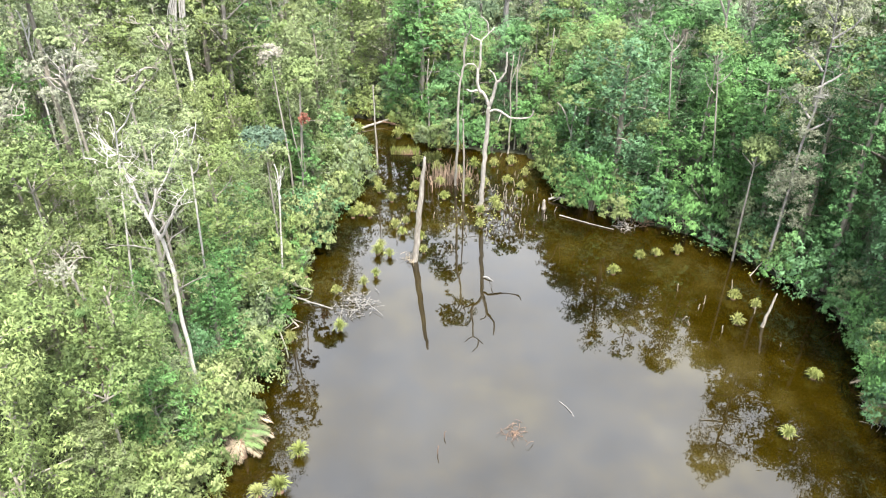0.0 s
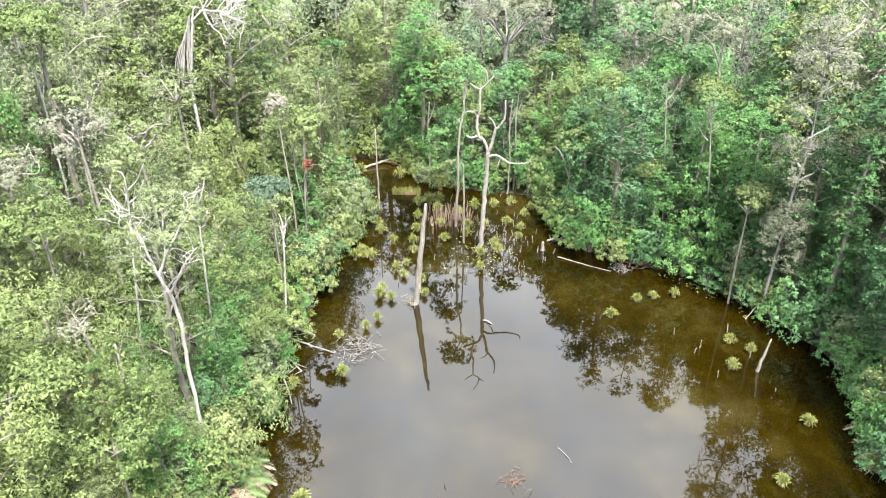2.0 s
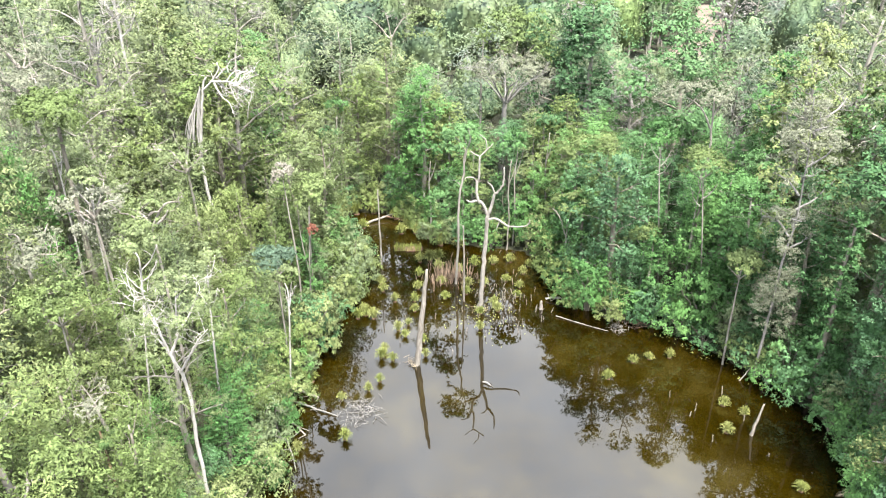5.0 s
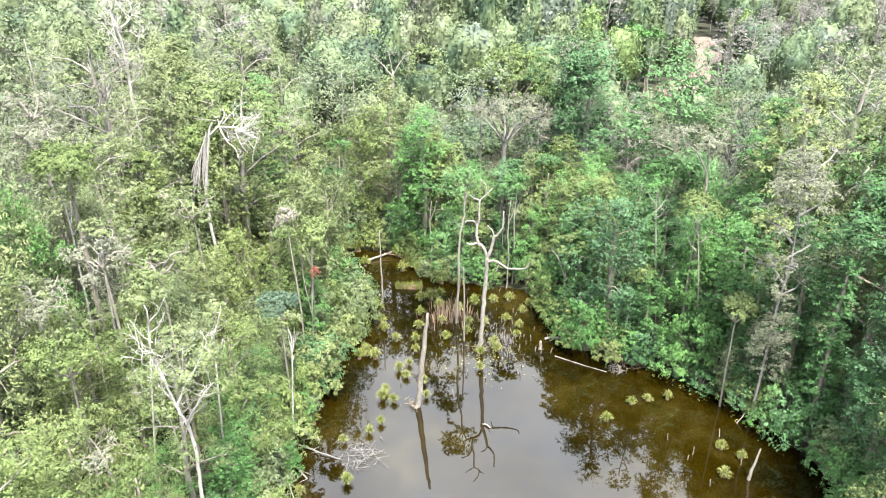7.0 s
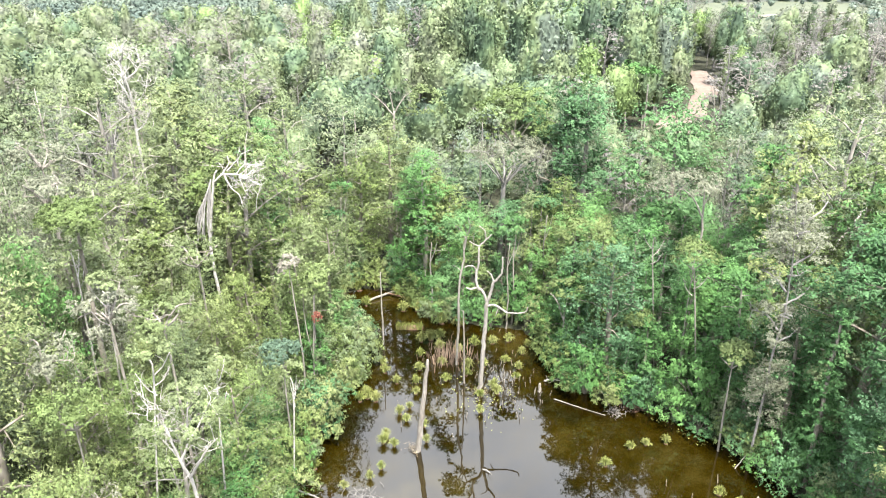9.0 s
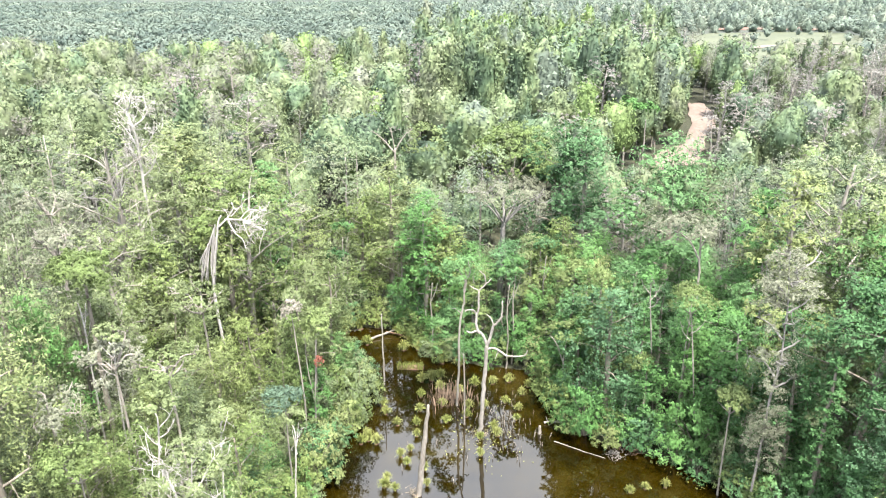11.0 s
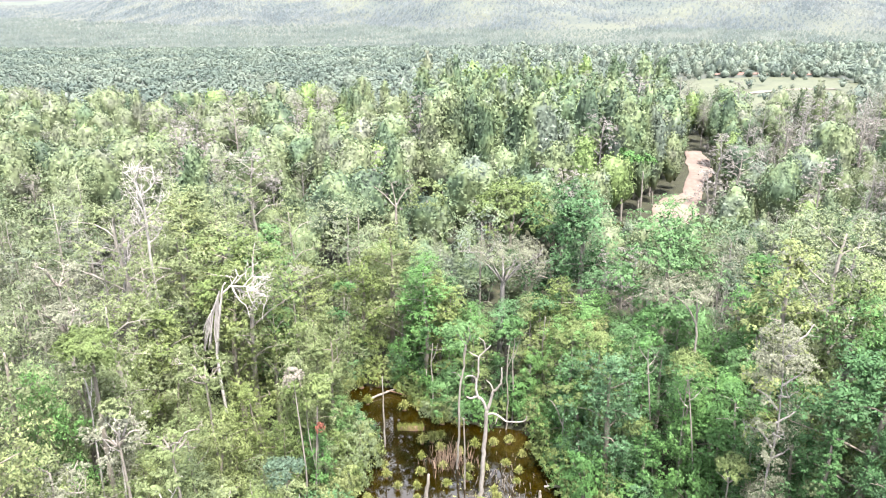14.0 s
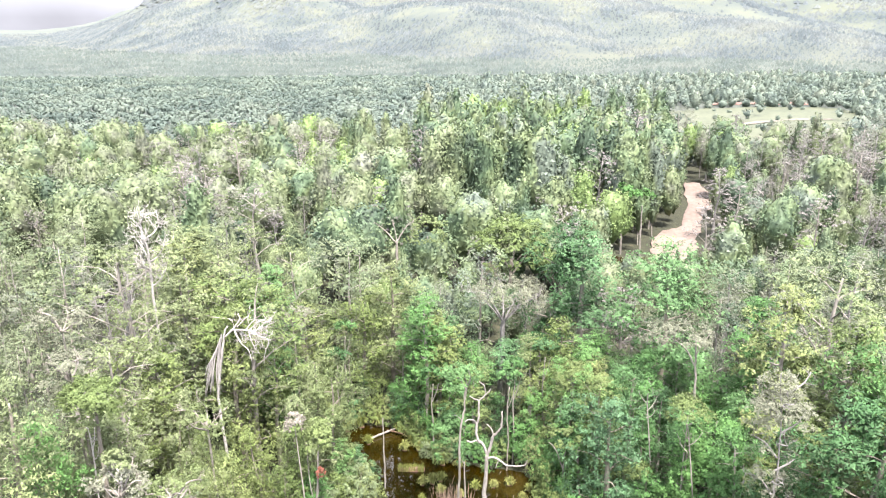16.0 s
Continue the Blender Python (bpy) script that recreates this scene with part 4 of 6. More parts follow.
def build_distance():
    rng = np.random.default_rng(33)
    palms = [palm_shape(rng) for _ in range(4)]
    puffs = [lobed_crown(rng, 2.1, -0.5, 6.0, 110, 0.95, 2, 0.4, 0.2) for _ in range(6)]
    a = np.arange(6) * math.pi / 3
    dome_v = np.column_stack([np.append(np.cos(a), 0), np.append(np.sin(a), 0), [-1.0] * 6 + [1]])
    dome_f = np.array([(k, (k + 1) % 6, 6) for k in range(6)])
    small = [(dome_v * (1 + rng.normal(0, 0.2, (7, 1))) * [2.2, 2.2, 1.5], dome_f) for _ in range(12)]
    planted, mixed, scrub, far = [], [], [], []
    for y in np.arange(262, 760, 8.2):
        for x in np.arange(-0.72 * y - 20, 0.72 * y + 20, 8.2):
            px, py = x + rng.uniform(-1.5, 1.5), y + rng.uniform(-1.5, 1.5)
            meadow = 96 + 0.1 * (py - 290) < px < min(240, 160 + 0.7 * (py - 296)) and 284 < py < 470 or 172 < px < 250 and 486 < py < 508
            gap = -24 < px < 0 and 302 < py < 334
            if gap or (meadow and rng.uniform() < 0.8):
                continue
            s = rng.uniform(0.8, 1.2)
            if px < 0.08 * py - 20 + rng.normal(0, 60) or rng.uniform() < 0.35:
                planted.append((px, py, s, s * 1.2))
            else:
                low = 0.38 if meadow else 1
                mixed.append((px, py, s * low * rng.uniform(0.75, 1.9), s * low * rng.uniform(1.3, 2.0)))
    y = 760.0
    while y < 3300:
        gap = 0.0062 * y
        for x in np.arange(-0.66 * y, 0.66 * y, gap):
            px, py = x + rng.uniform(-0.5, 0.5) * gap, y + rng.uniform(-0.5, 0.5) * gap
            up = float(land(px, py)) > 14
            if up and math.sin(px * 0.011 + 2) * math.cos(py * 0.009) + 0.5 * math.sin(px * 0.031 + py * 0.02) + rng.uniform(-0.5, 0.5) > 0.95:
                continue
            s = rng.uniform(0.6, 1.5) * gap / 3.4 * (1 + 0.35 * math.sin(px * 0.021 + 1) * math.cos(py * 0.013))
            (scrub if up else far).append((px, py, min(s, 2.6), s))
        y += gap * 0.9
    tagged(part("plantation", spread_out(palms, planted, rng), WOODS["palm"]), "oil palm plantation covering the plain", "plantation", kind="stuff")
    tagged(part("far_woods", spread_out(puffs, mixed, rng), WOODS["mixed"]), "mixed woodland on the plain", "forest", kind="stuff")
    tagged(part("far_plain", spread_out(small, far, rng), WOODS["far"], smooth=True), "distant tree cover on the plain with haze in its colour", "forest", kind="stuff")
    tagged(part("hill_scrub", spread_out(small, scrub, rng), WOODS["hill"], smooth=True), "scrub and trees on the hillside with haze in their colour", "forest", kind="stuff")


build_distance()


# ---- undergrowth and shore bushes ----
def build_undergrowth():
    """Saplings, ferns and creepers under the trees: one tangled mass."""
    rng = np.random.default_rng(41)
    spots, radii = [], []
    for gy in np.arange(8, 104, 1.7):
        for gx in np.arange(-50, 52, 1.7):
            x, y = gx + rng.uniform(-0.7, 0.7), gy + rng.uniform(-0.7, 0.7)
            d = float(shore_distance(x, y))
            if d < 0.8 or abs(x) > 0.66 * y + 14 or d > 22:
                continue
            r = rng.uniform(0.7, 1.3)
            spots.append((x, y, float(land(x, y)) + rng.uniform(0.3, 3.8 if d < 9 else 2.0)))
            radii.append(r)
    spots, radii = np.array(spots), np.array(radii)
    side = spots[:, 0] < -3
    for name, pick, shade, label in (("undergrowth", side, "olive", "tangled yellow-green undergrowth under the trees"), ("undergrowth", ~side, "deep", "dark green tangled undergrowth under the trees")):
        m = Mesh_parts()
        m.add(*clump_leaves(rng, spots[pick], radii[pick], 70, 0.42, 0.19, 0.9, 0.1, 1.0))
        tagged(part(name, m, UNDER[shade]), label, "undergrowth", kind="stuff")


build_undergrowth()


def bush_prototype(k):
    rng = np.random.default_rng(900 + k)
    bush = new("bush")
    stems, leaf = Mesh_parts(), Mesh_parts()
    tops = []
    for i in range(9):
        a, lean = i * 2.4 + rng.uniform(-0.4, 0.4), rng.uniform(0.2, 1.0)
        top = np.array([math.cos(a) * lean * 1.2, math.sin(a) * lean * 1.2, rng.uniform(1.0, 2.5)])
        stems.add(*tube(bend([(0, 0, -0.3), top * [0.35, 0.35, 0.55], top], 3, 0.03, rng), [0.045, 0.015], 4))
        tops += [top, top * [1.25, 1.25, 0.55]]
    tops = np.array(tops)
    leaf.add(*clump_leaves(rng, tops, rng.uniform(0.5, 0.9, len(tops)), 150, 0.2, 0.082, 0.9, 0.1, 1.1, 0.55))
    part("wood", stems, BARK, bush)
    part("crown", leaf, LEAF["mid"], bush)
    return tagged(bush, "leafy shrub leaning over the water's edge", "shrub", "shore shrubs")


def plant_bushes():
    rng = np.random.default_rng(52)
    protos, used = [bush_prototype(k) for k in range(4)], set()
    ring = bend(np.column_stack([SHORE, np.zeros(len(SHORE))]), 12)[:, :2]
    run = np.concatenate([[0], np.cumsum(np.linalg.norm(np.diff(ring, axis=0), axis=1))])
    for s in np.arange(20, run[-1] - 20, 1.25):
        x, y = np.interp(s, run, ring[:, 0]), np.interp(s, run, ring[:, 1])
        if y < 18:
            continue
        row = rng.uniform()
        e = np.array([np.interp(s + 0.5, run, ring[:, 0]) - x, np.interp(s + 0.5, run, ring[:, 1]) - y])
        out = np.array([-e[1], e[0]]) / (np.linalg.norm(e) + 1e-9)
        if float(shore_distance(x + out[0], y + out[1])) < 0:
            out = -out
        off = -0.35 + 1.7 * row
        bx, by = x + out[0] * off, y + out[1] * off
        k = int(rng.integers(0, 4))
        size = rng.uniform(0.8, 1.3) * (1.0 + 0.6 * row)
        if 66 < y < 82:
            size *= 0.7
        m = Matrix.Translation((bx, by, float(land(bx, by)))) @ Matrix.Rotation(rng.uniform(0, 6.28), 4, "Z") @ Matrix.Diagonal((size, size, size * rng.uniform(0.9, 1.5), 1))
        u = rng.uniform()
        leaf = ("olive" if u < 0.55 else "mid" if u < 0.85 else "lime") if x < -3 else ("deep" if u < 0.25 else "mid" if u < 0.66 else "olive" if u < 0.90 else "lime")
        if k in used:
            b = copy_thing(protos[k], Matrix.Identity(4))
        else:
            b = protos[k]
            used.add(k)
        b.matrix_basis = m
        for c in b.children:
            if c.name.startswith("crown"):
                c.material_slots[0].link = "OBJECT"
                c.material_slots[0].material = LEAF[leaf]


plant_bushes()


# ---- trees built one by one ----
def limbed_tree(name, limbs, material, label, category="tree", clumps=(), leaf="mid", count=90, size=0.3, sides=8, hang=(), seed=1, twig_len=0.0, twig_n=0, twig_r=0.03):
    """A tree from its limbs (path, foot radius, tip radius); clumps (x, y, z, r) bear leaves."""
    rng = np.random.default_rng(seed)
    foot = Vector(limbs[0][0][0])
    tree = new(name)
    tree.location = foot
    base = np.array(foot)
    for i, (path, r0, r1) in enumerate(limbs):
        m = Mesh_parts()
        p = np.array(path, float) - base
        fine = bend(p, 4, 0.03 * min(1.0, r0 * 6), rng)
        m.add(*tube(fine, [r0, (r0 + r1) * 0.55, r1], sides if r0 > 0.06 else 5 if sides % 2 else 4, 0.12, rng))
        if twig_n and i:
            for _ in range(twig_n):
                s = fine[rng.integers(len(fine) // 3, len(fine))]
                e = s + unit(rng.normal(size=3) + [0, 0, 0.5]) * twig_len * rng.uniform(0.5, 1.2)
                mid = (s + e) / 2 + rng.normal(0, 0.12 * twig_len, 3)
                m.add(*tube(bend([s, mid, e], 2), [twig_r, twig_r * 0.4], 4))
                for _ in range(3):
                    f = e + unit(rng.normal(size=3) + [0, 0, 0.4]) * twig_len * 0.45
                    m.add(*tube([mid * 0.4 + e * 0.6, (e + f) / 2 + rng.normal(0, 0.04, 3), f], [twig_r * 0.6, twig_r * 0.25], 4))
        part("trunk" if i == 0 else "limb", m, material, tree, smooth=True)
    if len(clumps):
        c = np.array(clumps, float)
        m = Mesh_parts()
        m.add(*clump_leaves(rng, c[:, :3] - base, c[:, 3], int(count * 2.0), size * 0.95, size * 0.44, 0.9, 0.1, 0.9))
        for x, y, z, drop in hang:
            m.add(*hanging_leaves(rng, np.array([(x, y, z)]) - base, [drop], 160, size * 0.8, size * 0.45, 0.35))
        part("crown", m, LEAF[leaf], tree)
    return tagged(tree, label, category)


def ball(cx, cy, cz, rx, rz, n, r, seed):
    """Clump centres over a rounded crown."""
    rng = np.random.default_rng(seed)
    d = unit(rng.normal(size=(n, 3)))
    d[:, 2] = np.where(d[:, 2] < -0.3, -d[:, 2], d[:, 2])
    k = rng.uniform(0.6, 1.0, n)[:, None]
    return [(*p, r * rng.uniform(0.75, 1.25)) for p in np.array([cx, cy, cz]) + d * k * [rx, rx, rz]]


# the forked dead tree that stands in the water
limbed_tree("dead_tree", [
    ([(3.3, 58.3, -0.6), (3.45, 58.3, 0.8), (3.55, 58.3, 2.8), (3.7, 58.3, 5.1), (3.8, 58.3, 7.2), (3.9, 58.3, 9.4), (3.9, 58.3, 9.9)], 0.222, 0.155),
    ([(3.9, 58.3, 9.7), (3.5, 58.4, 10.8), (3.0, 58.5, 11.2), (2.5, 58.3, 11.2), (2.0, 58.1, 11.4)], 0.148, 0.067),
    ([(3.2, 58.45, 11.0), (2.9, 58.5, 11.8), (2.9, 58.6, 12.7), (3.1, 58.6, 13.7), (3.1, 58.6, 15.3)], 0.126, 0.074),
    ([(3.1, 58.6, 15.3), (2.6, 58.5, 15.6), (2.2, 58.4, 15.9)], 0.059, 0.037),
    ([(3.1, 58.6, 15.3), (3.6, 58.7, 15.8), (3.9, 58.7, 16.1), (4.2, 58.8, 16.4)], 0.067, 0.037),
    ([(3.7, 58.7, 15.9), (3.6, 58.7, 16.7), (3.3, 58.6, 17.1), (3.1, 58.6, 17.3)], 0.059, 0.030),
    ([(2.9, 58.6, 12.6), (2.7, 58.5, 13.3), (2.4, 58.3, 13.5), (2.0, 58.1, 13.6), (1.8, 58.0, 13.4)], 0.067, 0.037),
    ([(3.9, 58.3, 9.8), (4.2, 58.2, 10.8), (4.4, 58.1, 11.8), (4.7, 58.0, 12.3), (5.1, 57.9, 12.8), (5.2, 57.9, 13.7), (5.2, 57.9, 14.6)], 0.148, 0.052),
    ([(4.5, 58.1, 11.9), (4.3, 58.2, 12.5), (4.1, 58.3, 12.8), (3.8, 58.4, 13.0)], 0.067, 0.037),
    ([(3.9, 58.3, 9.4), (4.6, 58.1, 9.6), (5.3, 57.8, 9.3), (5.8, 57.6, 9.1), (7.3, 57.4, 9.2), (7.6, 57.4, 9.8)], 0.111, 0.044),
    ([(5.0, 57.95, 9.5), (4.8, 57.9, 9.0), (4.7, 57.9, 8.6)], 0.052, 0.030),
], PALE_WOOD, "bleached dead tree with forked bare limbs standing in water", "dead tree", seed=3)

# the leaning broken post
limbed_tree("snag", [([(-2.42, 49.45, -0.8), (-2.25, 49.4, 0.6), (-2.0, 49.4, 3.0), (-1.75, 49.35, 5.5), (-1.5, 49.3, 8.0), (-1.36, 49.3, 9.3)], 0.29, 0.10)],
            DEAD_WOOD, "leaning broken trunk of bleached wood in the pond", "dead tree", sides=10, seed=4)
# slender bare poles in the water
limbed_tree("snag", [([(-6.7, 67.0, -0.6), (-6.7, 67.0, 3), (-6.72, 67.0, 6), (-6.72, 67.0, 8.7)], 0.095, 0.045)], PALE_WOOD, "thin upright bare pole in the water", "dead tree", seed=5)
limbed_tree("snag", [([(1.9, 59.6, -0.6), (1.9, 59.6, 3), (1.85, 59.6, 6), (1.78, 59.6, 8.2)], 0.085, 0.045), ([(1.8, 59.6, 7.9), (1.65, 59.6, 8.2), (1.5, 59.6, 8.3)], 0.04, 0.02)], DEAD_WOOD, "thin grey dead sapling in the water", "dead tree", seed=6)

# slim pale tree behind the dead one
limbed_tree("tree", [
    ([(1.2, 63, 0), (1.35, 63, 4), (1.4, 63, 8.5), (1.6, 63, 10.7), (1.9, 63, 12.0), (1.8, 63, 13.0), (2.0, 63, 14.2), (2.4, 63, 15.2), (2.2, 63, 16.6)], 0.13, 0.04),
    ([(2.0, 63, 14.2), (1.4, 63, 15.2), (0.9, 63, 15.7)], 0.07, 0.03), ([(1.6, 63, 10.7), (1.1, 62.9, 11.3), (0.6, 62.8, 11.4)], 0.06, 0.03), ([(1.9, 63, 13.0), (2.1, 63.2, 14.5), (1.7, 63.3, 16)], 0.06, 0.03)],
    PALE_BARK, "slim pale tree with sparse light green leaves", clumps=ball(1.3, 63.3, 14.6, 2.0, 2.4, 24, 0.65, 8) + ball(0.4, 63.8, 7.6, 1.7, 4.2, 30, 0.75, 9), leaf="mid", count=75, size=0.25, seed=8)
for px, py, top in ((6.9, 70.4, 10.6), (7.6, 71.2, 11.5), (-1.6, 74, 9.1), (-13.2, 78, 9.5), (-12.6, 81, 12), (11.4, 75, 12)):
    limbed_tree("tree", [([(px, py, 0), (px + 0.1, py, top * 0.35), (px - 0.1, py, top * 0.7), (px + 0.1, py, top)], 0.095, 0.04), ([(px, py, top * 0.75), (px + 0.5, py, top * 0.9), (px + 0.7, py, top)], 0.05, 0.02)],
                PALE_BARK, "straight slim tree with a pale trunk", clumps=ball(px, py + 0.5, top + 0.6, 1.2, 1.2, 8, 0.6, 11), leaf="deep", count=60, size=0.32, seed=int(px * 7) % 50 + 60)

# white-limbed tree on the near bank
limbed_tree("tree", [
    ([(-14.2, 31, 0.2), (-14.1, 31, 4.2), (-14.1, 31, 8.0), (-14.0, 31, 10.1), (-14.0, 31, 11.9), (-14.2, 31, 13.2), (-14.6, 31, 14.6), (-14.75, 31, 15.2)], 0.12, 0.07),
    ([(-14.7, 31, 14.9), (-14.9, 31, 16.0), (-15.2, 31.2, 17.0), (-15.4, 31.3, 17.9)], 0.08, 0.02),
    ([(-14.5, 31, 14.4), (-14.0, 31.1, 15.6), (-13.9, 31.2, 16.9), (-13.7, 31.3, 18.2)], 0.085, 0.02),
    ([(-14.2, 31, 13.2), (-13.6, 30.9, 14.2), (-13.0, 30.8, 15.2), (-12.2, 30.7, 16.2)], 0.08, 0.02),
    ([(-14.6, 31, 14.6), (-15.3, 31.2, 15.5), (-16.0, 31.4, 16.1)], 0.07, 0.02),
    ([(-14.0, 31.1, 15.6), (-13.2, 31.3, 16.8), (-12.6, 31.4, 18.0)], 0.06, 0.02),
    ([(-14.9, 31, 15.9), (-15.6, 31.5, 17.0), (-16.2, 31.7, 17.6)], 0.05, 0.018)],
    BONE_WOOD, "white-barked tree with twisted limbs and thin foliage", clumps=ball(-13.9, 31.3, 16.6, 2.6, 2.6, 40, 0.55, 12), leaf="grey", count=120, size=0.15, seed=12, twig_len=1.3, twig_n=9, twig_r=0.022)

for x, y, h, style, leaf in ((-28.6, 62.2, 15.0, "broad", "olive"), (-27.0, 60.0, 13.0, "weeping", "olive"), (-13.8, 28.4, 7.4, "weeping", "olive"), (-14.9, 27.0, 8.4, "tall", "mid"), (-17.0, 25.2, 8.6, "vine_tower", "olive"), (-15.6, 29.3, 9.0, "weeping", "grey")):
    plant(style, 1, x, y, h, x + y, leaf, 1.3)

# crooked half-bare tree beside it
limbed_tree("tree", [([(-17.0, 29, 1.0), (-17.3, 29, 5), (-17.6, 29, 8.9), (-17.8, 29, 10.8), (-18.0, 29, 11.9), (-18.1, 29, 12.8)], 0.12, 0.06),
                     ([(-18.1, 29, 12.5), (-18.8, 28.9, 12.7), (-19.9, 28.8, 12.3)], 0.06, 0.02), ([(-18.1, 29, 12.7), (-17.6, 29.2, 13.2), (-17.0, 29.3, 13.2)], 0.05, 0.02),
                     ([(-18.1, 29, 12.7), (-18.4, 29.2, 13.2), (-18.7, 29.3, 13.7)], 0.05, 0.02), ([(-17.7, 29, 9.6), (-17.3, 28.8, 10.5), (-16.4, 28.7, 11.3)], 0.07, 0.02)],
            DEAD_WOOD, "crooked half-bare tree with pale twisted limbs", clumps=ball(-18.3, 29.2, 12.8, 1.6, 0.8, 10, 0.4, 33), leaf="moss", count=40, size=0.15, seed=33, twig_len=0.9, twig_n=6, twig_r=0.02)

# bone-white dead tree with a fan of limbs and curtains of dead vine
wd = [([(-21.9, 62, 3), (-22.0, 62, 8.0), (-22.3, 62, 13.8), (-21.7, 62, 17.5), (-21.3, 62, 19.5), (-21.1, 62, 20.6), (-20.7, 62, 21.4)], 0.17, 0.07),
      ([(-21.2, 62, 20.2), (-20.1, 62, 21.2), (-19.5, 62, 22.1), (-19.6, 62, 22.7)], 0.09, 0.025),
      ([(-20.4, 62, 21.0), (-18.6, 61.8, 21.0), (-17.7, 61.7, 20.5), (-16.8, 61.6, 20.1), (-17.2, 61.5, 18.8), (-17.4, 61.5, 17.7)], 0.08, 0.02),
      ([(-20.1, 62, 21.1), (-19.5, 61.7, 19.8), (-18.8, 61.5, 19.2), (-18.5, 61.4, 18.0)], 0.075, 0.02),
      ([(-19.0, 62, 21.0), (-18.2, 62.4, 21.8), (-17.2, 62.6, 21.6)], 0.06, 0.02),
      ([(-18.7, 61.8, 20.9), (-18.2, 61.4, 19.6), (-17.6, 61.2, 18.9)], 0.06, 0.02),
      ([(-19.8, 62, 21.3), (-18.9, 62.2, 22.2), (-18.3, 62.3, 22.9)], 0.06, 0.02)]
rng_f = np.random.default_rng(131)
for k in range(11):    # the crooked fan
    u = rng_f.uniform(0, 1)
    p = np.array([-20.3 + 2.4 * u, 62 + rng_f.uniform(-0.3, 0.3), 21.1 - 0.5 * u])
    a = radians(rng_f.uniform(-75, 55))
    e = p + np.array([math.cos(a), rng_f.uniform(-0.5, 0.5), math.sin(a)]) * rng_f.uniform(1.2, 2.4)
    wd.append(([tuple(p), tuple((p + e) / 2 + rng_f.normal(0, 0.2, 3)), tuple(e)], 0.055, 0.02))
white = limbed_tree("dead_tree", wd, BONE_WOOD, "bone-white dead tree with a fan of crooked limbs and hanging creeper", "dead tree", seed=13, twig_len=0.8, twig_n=4, twig_r=0.032)
creeper = Mesh_parts()
for k in range(28):    # dead creeper hanging down beside the trunk
    top = np.array([-21.3 - 0.03 * k, 61.85 + rng_f.uniform(-0.3, 0.3), 20.6 - 0.08 * k])
    end = np.array([-21.9 - 0.06 * k + rng_f.uniform(-0.1, 0.1), 61.8 + rng_f.uniform(-0.3, 0.3), 13.6 + rng_f.uniform(0, 3.2)])
    creeper.add(*tube(bend(np.array([top, top * 0.5 + end * 0.5 + [-0.12, 0, 0.2], end]) - [-21.9, 62, 3], 3, 0.02, rng_f), [0.06, 0.05, 0.02], 4))
part("creeper", creeper, BONE_WOOD, white, "bleached dead creeper")

# leafless white tree on the rise
limbed_tree("dead_tree", [([(-29.2, 66, 6), (-29.1, 66, 15), (-29.1, 66, 25), (-29.1, 66, 27.5), (-29.4, 66, 29.1), (-29.7, 66, 32)], 0.17, 0.04)] + [
    ([(-29.1 - 0.05 * k, 66, 24 + 0.8 * k), (-29.1 + 0.9 * math.cos(k * 2.2), 66 + 0.9 * math.sin(k * 2.2), 24.7 + 0.8 * k), (-29.2 + 1.7 * math.cos(k * 2.2 + 0.2), 66 + 1.7 * math.sin(k * 2.2), 25.8 + 0.75 * k)], 0.08, 0.02) for k in range(9)],
    BONE_WOOD, "tall leafless white tree above the canopy", "dead tree", seed=14, twig_len=1.3, twig_n=16, twig_r=0.028)
# pale limbs sticking out of the near canopy
for k, (x, y, z) in enumerate(((-27.8, 47, 24.0), (-18.6, 41, 17.6), (-22.1, 41, 18.2), (-24.0, 36, 17.5), (-19.5, 51, 17.5), (-33, 56, 24), (-17.5, 75, 17))):
    r = np.random.default_rng(70 + k)
    g = float(land(x, y))
    limbs = [([(x + 0.4, y, g), (x + 0.2, y, (g + z) / 2), (x, y, z - 1.5), (x - 0.2, y, z)], 0.11, 0.07)]
    for i in range(5):
        a = i * 1.35 + k
        limbs.append(([(x - 0.1, y, z - 0.7), (x + 1.0 * math.cos(a), y + 0.8 * math.sin(a), z + 0.3 * i - 0.2), (x + 2.0 * math.cos(a + 0.3), y + 1.6 * math.sin(a + 0.3), z + 0.25 * i + r.uniform(-0.3, 0.8))], 0.09, 0.03))
    limbed_tree("tree", limbs, DEAD_WOOD, "half-dead tree with pale crooked limbs and drooping leaves", clumps=ball(x, y, z, 2.4, 1.5, 20, 0.55, 80 + k), leaf="grey" if k % 3 == 1 else "moss", count=80, size=0.2,
                hang=[(x + r.uniform(-1.6, 1.6), y + r.uniform(-1.6, 1.6), z, r.uniform(2, 5)) for _ in range(9)], seed=80 + k, twig_len=0.8, twig_n=3)

# grey umbrella-crowned tree behind the pond
limbed_tree("tree", [([(7.1, 85, 0.5), (7.2, 85, 7.7), (7.3, 85, 11.6), (7.4, 85, 13.4)], 0.36, 0.22)] + [
    ([(7.4, 85, 12.2), (7.4 + 2.2 * math.cos(k * 0.79), 85 + 2.0 * math.sin(k * 0.79), 14.6 + 0.3 * (k % 3)), (7.6 + 4.6 * math.cos(k * 0.79 + 0.15), 85 + 4.0 * math.sin(k * 0.79), 16.2 + 0.5 * (k % 3))], 0.13, 0.03) for k in range(8)],
    GREY_TWIG, "grey umbrella-crowned tree with fine pale branches", clumps=ball(8.0, 85, 15.2, 5.0, 3.0, 60, 0.75, 15), leaf="moss", count=100, size=0.21, seed=15, twig_len=1.6, twig_n=6, twig_r=0.045)
